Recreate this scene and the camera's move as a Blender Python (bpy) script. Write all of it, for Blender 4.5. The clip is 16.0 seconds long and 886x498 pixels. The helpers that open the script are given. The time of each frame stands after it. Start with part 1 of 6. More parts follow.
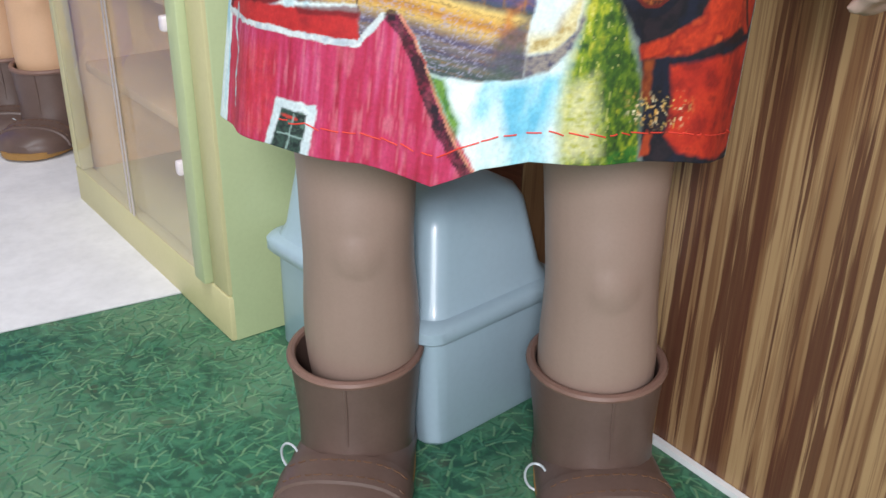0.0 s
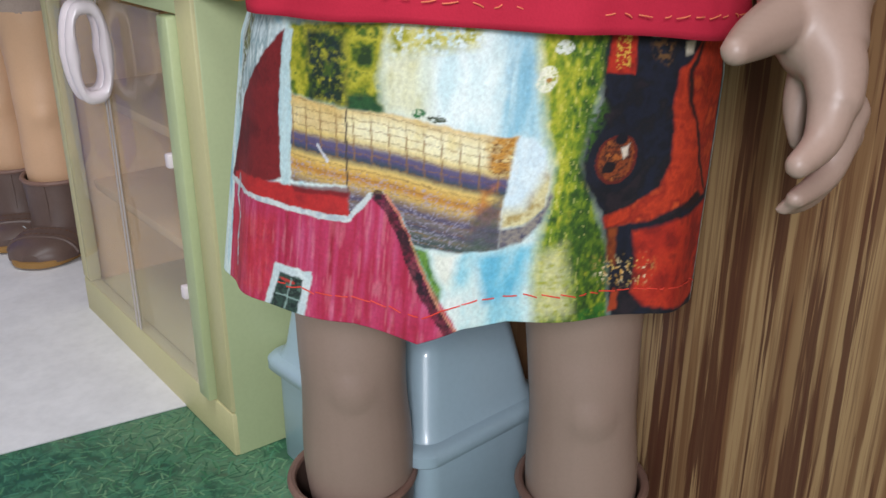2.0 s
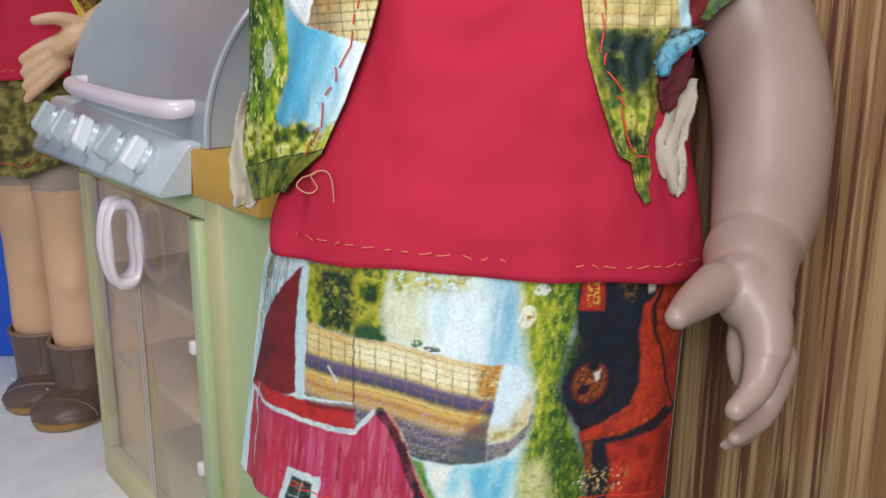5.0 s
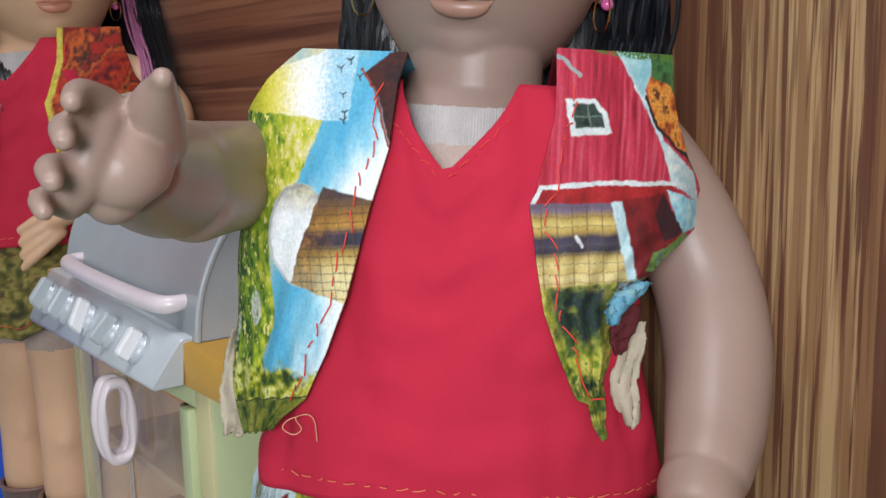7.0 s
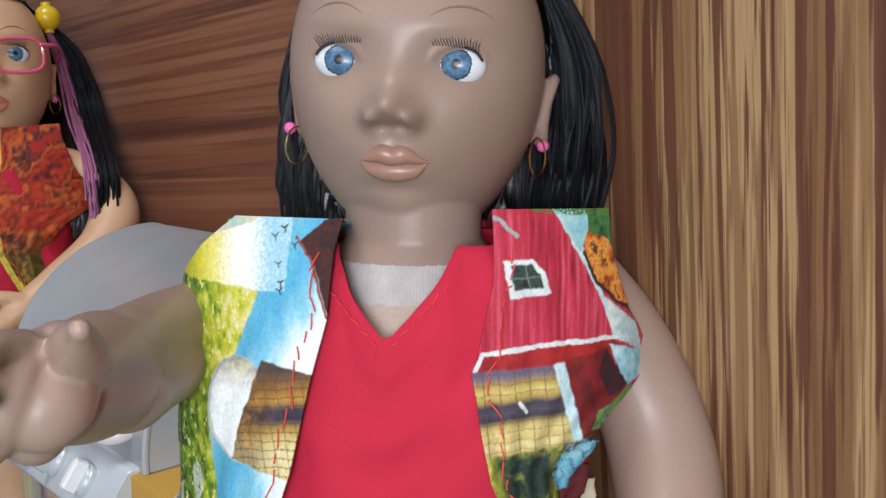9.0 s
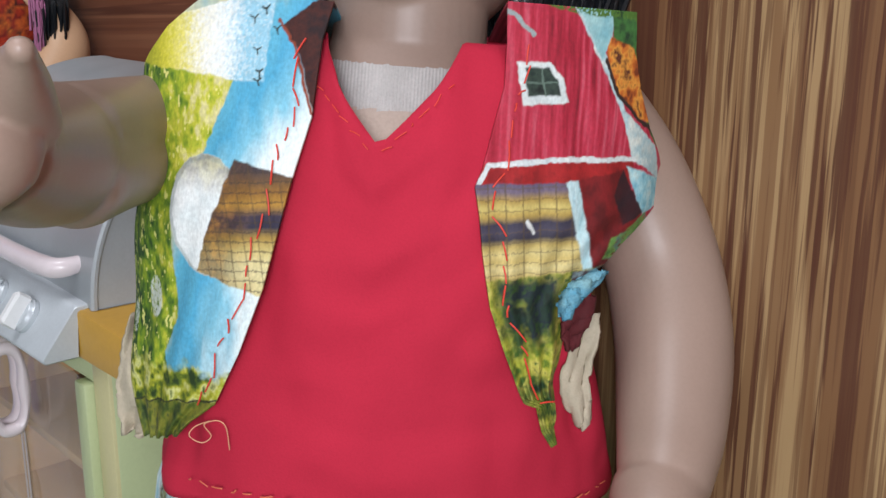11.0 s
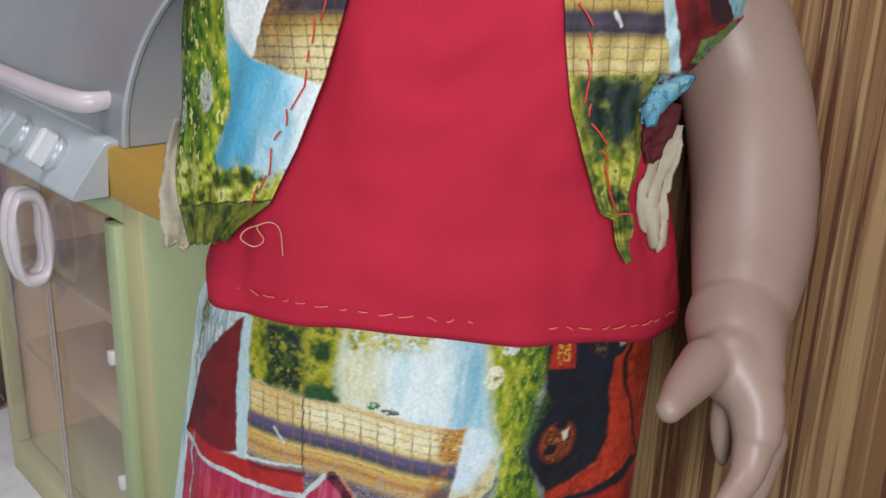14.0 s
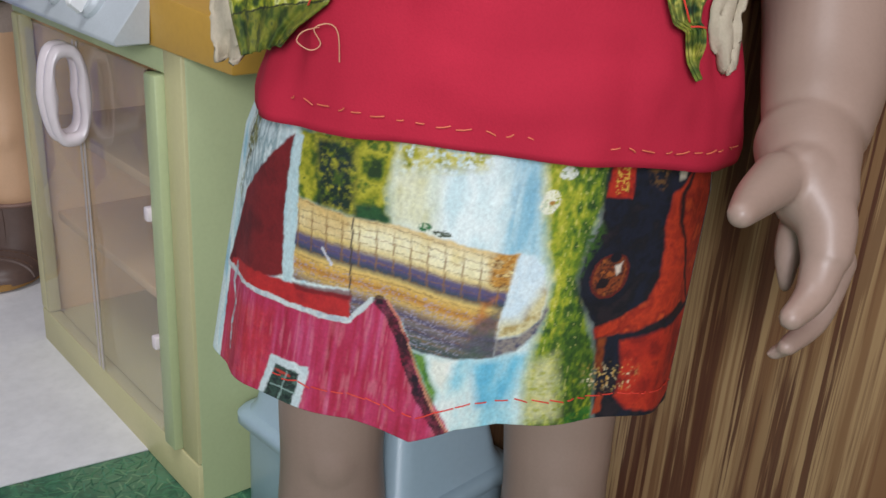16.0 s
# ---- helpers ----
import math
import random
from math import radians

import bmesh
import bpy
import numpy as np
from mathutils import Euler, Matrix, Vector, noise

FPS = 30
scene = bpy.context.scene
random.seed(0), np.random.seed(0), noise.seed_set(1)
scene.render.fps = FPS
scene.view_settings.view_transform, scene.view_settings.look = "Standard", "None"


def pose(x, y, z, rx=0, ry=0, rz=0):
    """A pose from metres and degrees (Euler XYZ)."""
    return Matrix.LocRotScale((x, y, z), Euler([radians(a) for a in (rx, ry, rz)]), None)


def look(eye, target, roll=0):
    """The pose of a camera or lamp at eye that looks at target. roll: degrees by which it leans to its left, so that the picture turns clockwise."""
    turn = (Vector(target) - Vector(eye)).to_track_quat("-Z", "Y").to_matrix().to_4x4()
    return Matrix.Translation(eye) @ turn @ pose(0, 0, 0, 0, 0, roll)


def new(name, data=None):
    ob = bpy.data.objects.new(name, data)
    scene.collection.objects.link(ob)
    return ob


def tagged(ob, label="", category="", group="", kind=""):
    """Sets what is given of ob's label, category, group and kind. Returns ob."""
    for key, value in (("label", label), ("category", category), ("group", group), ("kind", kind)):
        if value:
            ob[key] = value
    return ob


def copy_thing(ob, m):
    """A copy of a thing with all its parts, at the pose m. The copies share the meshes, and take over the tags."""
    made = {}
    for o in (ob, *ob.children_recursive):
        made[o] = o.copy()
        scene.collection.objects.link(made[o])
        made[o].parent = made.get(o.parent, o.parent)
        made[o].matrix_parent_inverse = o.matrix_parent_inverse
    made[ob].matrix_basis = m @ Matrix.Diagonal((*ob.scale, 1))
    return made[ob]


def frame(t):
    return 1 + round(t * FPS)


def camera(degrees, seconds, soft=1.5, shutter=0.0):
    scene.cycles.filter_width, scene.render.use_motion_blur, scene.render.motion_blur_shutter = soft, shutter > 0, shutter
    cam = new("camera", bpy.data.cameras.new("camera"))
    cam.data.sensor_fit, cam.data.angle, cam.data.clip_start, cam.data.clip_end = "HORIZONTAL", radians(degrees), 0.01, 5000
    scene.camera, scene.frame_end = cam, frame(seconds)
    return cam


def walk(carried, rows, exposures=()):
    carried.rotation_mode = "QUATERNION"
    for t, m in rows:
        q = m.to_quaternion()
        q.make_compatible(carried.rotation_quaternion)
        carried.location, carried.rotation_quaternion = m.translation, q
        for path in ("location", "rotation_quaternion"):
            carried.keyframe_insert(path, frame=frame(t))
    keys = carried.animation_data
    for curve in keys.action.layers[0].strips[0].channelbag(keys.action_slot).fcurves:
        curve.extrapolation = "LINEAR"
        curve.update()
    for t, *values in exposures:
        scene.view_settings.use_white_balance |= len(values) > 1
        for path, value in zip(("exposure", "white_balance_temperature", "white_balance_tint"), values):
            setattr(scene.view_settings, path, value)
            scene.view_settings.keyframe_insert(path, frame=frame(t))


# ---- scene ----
cam = camera(50.29, 16.0)
PATH = [
    (0, (0.01026, 0.00156, 0.24031), (0.00002, 0.27119, 0.10919), -0.50),
    (0.5, (0.01539, -0.00079, 0.25374), (0.00587, 0.27096, 0.12702), -1.55),
    (1, (0.01691, -0.00586, 0.26416), (0.00708, 0.26802, 0.14211), -1.66),
    (1.5, (0.01630, -0.00799, 0.26849), (0.00628, 0.26807, 0.15148), -1.33),
    (2, (0.01613, -0.00886, 0.27501), (0.00537, 0.26868, 0.16161), -1.67),
    (2.5, (0.01660, -0.01138, 0.28287), (0.00434, 0.26937, 0.17787), -1.58),
    (3, (0.01934, -0.02620, 0.29703), (0.00309, 0.25853, 0.20394), -1.14),
    (3.2, (0.01934, -0.02650, 0.29901), (0.00432, 0.25833, 0.20602), -1.33),
    (5.3, (0.02435, -0.04110, 0.32021), (0.01082, 0.25074, 0.25202), -1.38),
    (5.5, (0.02549, -0.04402, 0.32656), (0.01099, 0.24849, 0.26152), -1.61),
    (6, (0.02824, -0.04749, 0.33738), (0.01530, 0.24685, 0.28086), -1.66),
    (6.5, (0.02721, -0.05351, 0.35010), (0.01347, 0.24171, 0.29858), -2.00),
    (7, (0.03093, -0.05333, 0.36526), (0.02136, 0.24304, 0.31972), -2.64),
    (7.5, (0.03291, -0.04973, 0.38187), (0.02962, 0.24728, 0.33977), -3.25),
    (8, (0.03823, -0.04516, 0.40281), (0.03931, 0.25240, 0.36464), -4.36),
    (8.2, (0.04380, -0.04583, 0.40869), (0.04374, 0.25197, 0.37268), -5.26),
    (10.3, (0.02945, -0.02908, 0.39546), (0.04103, 0.26548, 0.33979), -3.07),
    (10.5, (0.02834, -0.02540, 0.39056), (0.04059, 0.26813, 0.32980), -2.81),
    (11, (0.02556, -0.01220, 0.37654), (0.04217, 0.27892, 0.30598), -1.25),
    (11.5, (0.02077, -0.00649, 0.36870), (0.03741, 0.28307, 0.29203), -0.55),
    (12, (0.01348, -0.00798, 0.36753), (0.02678, 0.28151, 0.28992), -0.58),
    (12.5, (0.01165, -0.00812, 0.36372), (0.02398, 0.28097, 0.28452), -0.26),
    (13, (0.01084, -0.00589, 0.35884), (0.02327, 0.28192, 0.27513), -0.02),
    (13.5, (0.00639, -0.00528, 0.35095), (0.01868, 0.28126, 0.26296), 0.40),
    (14, (0.00848, -0.00178, 0.33999), (0.02262, 0.28273, 0.24587), 0.53),
    (14.5, (0.00489, -0.00219, 0.32864), (0.01739, 0.27997, 0.22752), 0.83),
    (15, (0.00356, -0.00258, 0.32250), (0.01475, 0.27869, 0.21874), 1.23),
    (15.5, (0.00097, -0.00446, 0.31430), (0.01087, 0.27562, 0.20726), 1.77),
    (16, (-0.00130, -0.00559, 0.30647), (0.00723, 0.27217, 0.19343), 2.35),
]
walk(cam, [(t, look(eye, target, roll)) for t, eye, target, roll in PATH],
     [(0, 0.20), (0.5, -0.02), (1, -0.17), (2, -0.27), (3, -0.34), (5.5, -0.30), (7, -0.33), (8.2, -0.25), (10.5, -0.25), (11, -0.38), (11.5, -0.45), (12.5, -0.46), (14.5, -0.56), (15.2, -0.56), (16, -0.48)])

# ---- light ----
world = bpy.data.worlds.new("room_air")
scene.world = world
world.use_nodes = True
world.node_tree.nodes["Background"].inputs[0].default_value = (1.0, 0.98, 0.95, 1)
world.node_tree.nodes["Background"].inputs[1].default_value = 0.13


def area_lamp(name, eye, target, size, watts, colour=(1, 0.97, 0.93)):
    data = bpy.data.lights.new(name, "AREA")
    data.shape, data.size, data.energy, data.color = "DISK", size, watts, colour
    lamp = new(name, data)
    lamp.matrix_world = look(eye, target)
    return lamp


area_lamp("ceiling_lamp", (-0.40, -0.20, 2.2), (0, 0.3, 0.2), 0.9, 24, (0.97, 0.985, 1.04))
# broad frontal fill added inside the closed room, which has no window
area_lamp("front_fill", (-0.35, -1.8, 0.85), (0, 0.3, 0.2), 1.1, 17, (0.95, 0.98, 1.05))
# small fill added just behind the camera to brighten the doll; no real lamp
area_lamp("near_fill", (0.00, -0.30, 0.43), (0.02, 0.3, 0.24), 0.14, 2.8, (0.97, 0.98, 1.06))

# ---- materials ----


def material(name, colour, rough=0.5, metal=0.0, vary=0.12, size=30.0, bump=0.15, grain=300.0, coat=0.0, alpha=1.0, second=None, sheen=0.0, spec=0.5):
    """A principled surface with broad stains, fine grain and relief. size and grain: waves per metre."""
    m = bpy.data.materials.new(name)
    m.use_nodes = True
    nt = m.node_tree
    n, link = nt.nodes, nt.links.new
    bsdf = n["Principled BSDF"]
    tc = n.new("ShaderNodeTexCoord")
    broad = n.new("ShaderNodeTexNoise")
    broad.inputs["Scale"].default_value, broad.inputs["Detail"].default_value = size, 4
    fine = n.new("ShaderNodeTexNoise")
    fine.inputs["Scale"].default_value, fine.inputs["Detail"].default_value = grain, 3
    link(tc.outputs["Object"], broad.inputs["Vector"])
    link(tc.outputs["Object"], fine.inputs["Vector"])
    mix = n.new("ShaderNodeMix")
    mix.data_type = "RGBA"
    other = second or tuple(c * (1 - vary) for c in colour)
    mix.inputs[6].default_value, mix.inputs[7].default_value = (*colour, 1), (*other, 1)
    ramp = n.new("ShaderNodeMapRange")
    ramp.inputs[1].default_value, ramp.inputs[2].default_value = 0.35, 0.65
    link(broad.outputs["Fac"], ramp.inputs[0])
    link(ramp.outputs[0], mix.inputs[0])
    speck = n.new("ShaderNodeMix")
    speck.data_type, speck.blend_type = "RGBA", "MULTIPLY"
    speck.inputs[0].default_value = min(1.0, vary * 1.5)
    link(mix.outputs[2], speck.inputs[6])
    link(fine.outputs["Color"], speck.inputs[7])
    grey = n.new("ShaderNodeMapRange")
    grey.inputs[1].default_value, grey.inputs[2].default_value = 0.3, 0.6
    grey.inputs[3].default_value, grey.inputs[4].default_value = 0.7, 1.1
    link(fine.outputs["Fac"], grey.inputs[0])
    link(grey.outputs[0], speck.inputs[7])
    link(speck.outputs[2], bsdf.inputs["Base Color"])
    bsdf.inputs["Roughness"].default_value, bsdf.inputs["Metallic"].default_value = rough, metal
    bsdf.inputs["Coat Weight"].default_value, bsdf.inputs["Alpha"].default_value = coat, alpha
    bsdf.inputs["Sheen Weight"].default_value = sheen
    bsdf.inputs["Specular IOR Level"].default_value = spec
    if bump:
        bp = n.new("ShaderNodeBump")
        bp.inputs["Strength"].default_value, bp.inputs["Distance"].default_value = bump, 0.3 / grain
        link(fine.outputs["Fac"], bp.inputs["Height"])
        link(bp.outputs["Normal"], bsdf.inputs["Normal"])
    return m


def noise_along(n, link, source, scale, pull, along, detail, rough=0.5, wave=0.0):
    """Noise drawn out along one axis, its lines bent a little by a slower noise."""
    mp = n.new("ShaderNodeMapping")
    mp.inputs["Scale"].default_value = tuple(scale * (pull if a == along else 1.0) for a in range(3))
    link(source, mp.inputs["Vector"])
    out = mp.outputs[0]
    if wave:
        warp = n.new("ShaderNodeTexNoise")
        warp.inputs["Scale"].default_value, warp.inputs["Detail"].default_value = 0.35, 2
        link(out, warp.inputs["Vector"])
        add = n.new("ShaderNodeVectorMath")
        add.operation = "MULTIPLY_ADD"
        add.inputs[1].default_value = (wave, wave, wave)
        link(warp.outputs["Color"], add.inputs[0])
        link(out, add.inputs[2])
        out = add.outputs[0]
    t = n.new("ShaderNodeTexNoise")
    t.inputs["Scale"].default_value, t.inputs["Detail"].default_value, t.inputs["Roughness"].default_value = 1.0, detail, rough
    link(out, t.inputs["Vector"])
    return t.outputs["Fac"]


def step(n, link, value, lo, hi, top=1.0):
    r = n.new("ShaderNodeMapRange")
    r.interpolation_type = "SMOOTHSTEP"
    r.inputs[1].default_value, r.inputs[2].default_value, r.inputs[4].default_value = lo, hi, top
    link(value, r.inputs[0])
    return r.outputs[0]


def over(n, link, below, mask, colour):
    """Lay a colour over another by a mask; below and colour are sockets or values."""
    mix = n.new("ShaderNodeMix")
    mix.data_type = "RGBA"
    for k, c in ((6, below), (7, colour)):
        if isinstance(c, tuple):
            mix.inputs[k].default_value = (*c, 1)
        else:
            link(c, mix.inputs[k])
    link(mask, mix.inputs[0])
    return mix.outputs[2]


def combine(n, link, a, b, factor):
    m = n.new("ShaderNodeMath")
    m.operation = "MULTIPLY_ADD"
    m.inputs[1].default_value = factor
    link(b, m.inputs[0])
    link(a, m.inputs[2])
    return m.outputs[0]


def wood_print(name, dark, mid, light, along, size, bands=(0.52, 0.60), depth=0.92, pull=0.034, rough=0.40):
    """Printed wood grain: pale ground, tan sweeps, hair-fine lines and ragged dark bands along one axis."""
    m = bpy.data.materials.new(name)
    m.use_nodes = True
    n, link = m.node_tree.nodes, m.node_tree.links.new
    bsdf = n["Principled BSDF"]
    src = n.new("ShaderNodeTexCoord").outputs["Object"]
    ground = noise_along(n, link, src, size * 0.50, pull * 0.8, along, 3, 0.5, 1.2)
    sweep = noise_along(n, link, src, size * 1.5, pull * 0.7, along, 4, 0.55, 1.6)
    fine = noise_along(n, link, src, size * 5.0, pull * 0.45, along, 3, 0.6, 1.2)
    lines = noise_along(n, link, src, size * 2.2, pull * 0.6, along, 4, 0.6, 2.0)
    band = noise_along(n, link, src, size * 0.80, pull * 0.9, along, 5, 0.6, 2.4)
    ragged = combine(n, link, combine(n, link, band, fine, 0.12), lines, 0.30)
    between = tuple(0.55 * a + 0.45 * b for a, b in zip(dark, mid))
    colour = over(n, link, mid, step(n, link, ground, 0.40, 0.56, 0.92), light)
    colour = over(n, link, colour, step(n, link, sweep, 0.47, 0.56, 0.78), mid)
    colour = over(n, link, colour, step(n, link, fine, 0.52, 0.62, 0.42), between)
    colour = over(n, link, colour, step(n, link, lines, 0.54, 0.59, 0.68), between)
    mask = step(n, link, ragged, bands[0] + 0.21, bands[1] + 0.21, depth)
    colour = over(n, link, colour, mask, over(n, link, dark, step(n, link, fine, 0.45, 0.65, 0.45), between))
    link(colour, bsdf.inputs["Base Color"])
    bsdf.inputs["Roughness"].default_value = rough
    bsdf.inputs["Specular IOR Level"].default_value = 0.35
    bp = n.new("ShaderNodeBump")
    bp.inputs["Strength"].default_value, bp.inputs["Distance"].default_value = 0.1, 0.0008
    link(fine, bp.inputs["Height"])
    link(bp.outputs["Normal"], bsdf.inputs["Normal"])
    return m


def grass_print(name):
    """A photograph-like print of matted grass: layers of short curved blades lying every way."""
    m = bpy.data.materials.new(name)
    m.use_nodes = True
    n, link = m.node_tree.nodes, m.node_tree.links.new
    bsdf = n["Principled BSDF"]
    src = n.new("ShaderNodeTexCoord").outputs["Object"]

    def noise(scale, detail):
        t = n.new("ShaderNodeTexNoise")
        t.inputs["Scale"].default_value, t.inputs["Detail"].default_value = scale, detail
        link(src, t.inputs["Vector"])
        return t.outputs["Fac"]

    patch, mould = noise(22, 3), noise(150, 3)
    colour = over(n, link, (0.018, 0.082, 0.048), step(n, link, mould, 0.40, 0.62), (0.045, 0.175, 0.095))
    colour = over(n, link, colour, step(n, link, noise(60, 2), 0.62, 0.70, 0.6), (0.055, 0.060, 0.035))
    colour = over(n, link, colour, step(n, link, noise(11, 3), 0.44, 0.62, 0.7), (0.13, 0.24, 0.135))
    tones = ((0.022, 0.115, 0.055), (0.035, 0.16, 0.070), (0.016, 0.085, 0.045), (0.070, 0.22, 0.105), (0.045, 0.18, 0.10), (0.12, 0.29, 0.145), (0.08, 0.25, 0.15), (0.21, 0.35, 0.185))
    for k, tone in enumerate(tones):
        scale = 95 + 13 * k
        mp = n.new("ShaderNodeMapping")
        mp.inputs["Location"].default_value = (0.37 * k, 0.61 * k, 0)
        link(src, mp.inputs["Vector"])
        v = n.new("ShaderNodeTexVoronoi")
        v.voronoi_dimensions = "2D"
        v.inputs["Scale"].default_value = scale
        link(mp.outputs[0], v.inputs["Vector"])
        off = n.new("ShaderNodeVectorMath")
        off.operation = "SUBTRACT"
        link(mp.outputs[0], off.inputs[0])
        link(v.outputs["Position"], off.inputs[1])
        rgb = n.new("ShaderNodeSeparateColor")
        link(v.outputs["Color"], rgb.inputs[0])
        turn = n.new("ShaderNodeMath")
        turn.operation = "MULTIPLY"
        turn.inputs[1].default_value = 6.283
        link(rgb.outputs[0], turn.inputs[0])
        rot = n.new("ShaderNodeVectorRotate")
        rot.rotation_type = "Z_AXIS"
        link(off.outputs[0], rot.inputs["Vector"])
        link(turn.outputs[0], rot.inputs["Angle"])
        xyz = n.new("ShaderNodeSeparateXYZ")
        link(rot.outputs[0], xyz.inputs[0])
        sq = n.new("ShaderNodeMath")
        sq.operation = "MULTIPLY"
        link(xyz.outputs[1], sq.inputs[0])
        link(xyz.outputs[1], sq.inputs[1])
        bent = combine(n, link, xyz.outputs[0], sq.outputs[0], 28.0)
        side = n.new("ShaderNodeMath")
        side.operation = "ABSOLUTE"
        link(bent, side.inputs[0])
        blade = step(n, link, side.outputs[0], 0.00075, 0.00015)
        pick = n.new("ShaderNodeMath")
        pick.operation = "MULTIPLY"
        link(blade, pick.inputs[0])
        link(step(n, link, combine(n, link, rgb.outputs[1], patch, 1.2), 0.85 + 0.05 * k, 1.05 + 0.05 * k, 0.85 - 0.04 * k), pick.inputs[1])
        colour = over(n, link, colour, pick.outputs[0], tone)
    link(colour, bsdf.inputs["Base Color"])
    bsdf.inputs["Roughness"].default_value = 0.5
    return m


def painted(name, rough=0.8):
    """Cloth whose dyed print is a colour attribute, with a woven relief."""
    m = bpy.data.materials.new(name)
    m.use_nodes = True
    nt = m.node_tree
    n, link = nt.nodes, nt.links.new
    bsdf = n["Principled BSDF"]
    at = n.new("ShaderNodeVertexColor")
    at.layer_name = "dye"
    tc = n.new("ShaderNodeTexCoord")
    fine = n.new("ShaderNodeTexNoise")
    fine.inputs["Scale"].default_value, fine.inputs["Detail"].default_value = 900, 3
    link(tc.outputs["Object"], fine.inputs["Vector"])
    mul = n.new("ShaderNodeMix")
    mul.data_type, mul.blend_type = "RGBA", "MULTIPLY"
    mul.inputs[0].default_value = 0.28
    grey = n.new("ShaderNodeMapRange")
    grey.inputs[1].default_value, grey.inputs[2].default_value = 0.3, 0.7
    grey.inputs[3].default_value, grey.inputs[4].default_value = 0.65, 1.25
    link(fine.outputs["Fac"], grey.inputs[0])
    link(at.outputs["Color"], mul.inputs[6])
    link(grey.outputs[0], mul.inputs[7])
    link(mul.outputs[2], bsdf.inputs["Base Color"])
    bsdf.inputs["Roughness"].default_value = rough
    bp = n.new("ShaderNodeBump")
    bp.inputs["Strength"].default_value, bp.inputs["Distance"].default_value = 0.2, 0.0006
    link(fine.outputs["Fac"], bp.inputs["Height"])
    link(bp.outputs["Normal"], bsdf.inputs["Normal"])
    return m


SKIN = material("brown_vinyl", (0.328, 0.228, 0.183), 0.42, vary=0.07, size=25, bump=0.02, grain=900, spec=0.42)
SKIN_PALE = material("tan_vinyl", (0.68, 0.42, 0.25), 0.45, vary=0.06, size=25, bump=0.02, grain=900)
LIP = material("peach_vinyl", (0.385, 0.215, 0.155), 0.36, vary=0.1, size=200, bump=0.02, grain=900)
LIP_RED = material("red_lip_vinyl", (0.62, 0.26, 0.17), 0.36, vary=0.1, size=200, bump=0.02, grain=900)
BROW = material("brow_paint", (0.24, 0.170, 0.135), 0.5, vary=0.2, size=300, bump=0)
EYE_WHITE = material("eye_white", (0.72, 0.77, 0.80), 0.30, vary=0.03, bump=0, coat=0.15)
IRIS = material("iris_blue", (0.10, 0.22, 0.36), 0.32, vary=0.5, size=900, bump=0, coat=0.15)
PUPIL = material("pupil_black", (0.006, 0.007, 0.01), 0.32, vary=0.1, bump=0, coat=0.15)
LASH = material("lash_brown_black", (0.030, 0.022, 0.018), 0.5, vary=0.2, bump=0)
HAIR = material("black_hair_fibre", (0.005, 0.007, 0.010), 0.33, vary=0.4, size=60, bump=0.3, grain=1200, spec=0.6)
PINK_HAIR = material("pink_hair_fibre", (0.45, 0.16, 0.30), 0.4, vary=0.3, size=60, bump=0.2, grain=1200)
PINK_FRAME = material("pink_glasses_plastic", (0.75, 0.10, 0.20), 0.25, vary=0.05, bump=0, coat=0.4)
YELLOW_BEAD = material("yellow_bead", (0.75, 0.52, 0.02), 0.2, vary=0.06, bump=0, coat=0.4)
BODY_CLOTH = material("beige_knit", (0.46, 0.36, 0.30), 0.9, vary=0.15, size=60, bump=0.6, grain=900)
NECK_BAND = material("grey_white_knit_band", (0.50, 0.47, 0.45), 0.9, vary=0.2, size=90, bump=0.7, grain=1400)


def ribbed(m, count, depth):
    """Fine upright ribs round the object's axis, as knit bands have."""
    n, link = m.node_tree.nodes, m.node_tree.links.new
    xyz = n.new("ShaderNodeSeparateXYZ")
    link(n.new("ShaderNodeTexCoord").outputs["Object"], xyz.inputs[0])
    wave = n.new("ShaderNodeMath")
    wave.operation = "SINE"
    mul = n.new("ShaderNodeMath")
    mul.operation = "MULTIPLY"
    mul.inputs[1].default_value = count
    link(xyz.outputs[0], mul.inputs[0])
    link(mul.outputs[0], wave.inputs[0])
    bp = n.new("ShaderNodeBump")
    bp.inputs["Strength"].default_value, bp.inputs["Distance"].default_value = depth, 0.0004
    link(wave.outputs[0], bp.inputs["Height"])
    link(bp.outputs["Normal"], n["Principled BSDF"].inputs["Normal"])


ribbed(NECK_BAND, 6200, 0.28)
RED = material("red_cotton", (0.500, 0.021, 0.050), 0.85, vary=0.10, size=18, bump=0.35, grain=1500, spec=0.2)
BLUE_COTTON = material("sky_blue_cotton", (0.06, 0.27, 0.42), 0.85, vary=0.5, size=180, bump=0.4, grain=1500, second=(0.20, 0.38, 0.42))
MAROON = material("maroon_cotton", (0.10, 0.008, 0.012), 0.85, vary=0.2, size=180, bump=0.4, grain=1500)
THREAD = material("red_thread", (0.72, 0.05, 0.03), 0.6, vary=0.1, bump=0)
GOLD_THREAD = material("peach_thread", (0.80, 0.42, 0.25), 0.6, vary=0.1, bump=0)
ORANGE_THREAD = material("orange_thread", (0.72, 0.17, 0.08), 0.6, vary=0.1, bump=0)
FELT = material("beige_felt", (0.50, 0.43, 0.32), 0.95, vary=0.15, size=120, bump=0.7, grain=1100)
BOOT = material("brown_boot_vinyl", (0.130, 0.082, 0.066), 0.42, vary=0.15, size=60, bump=0.08, grain=700)
BOOT_RIM = material("boot_rim_brown", (0.22, 0.125, 0.095), 0.5, vary=0.12, size=60, bump=0.05)
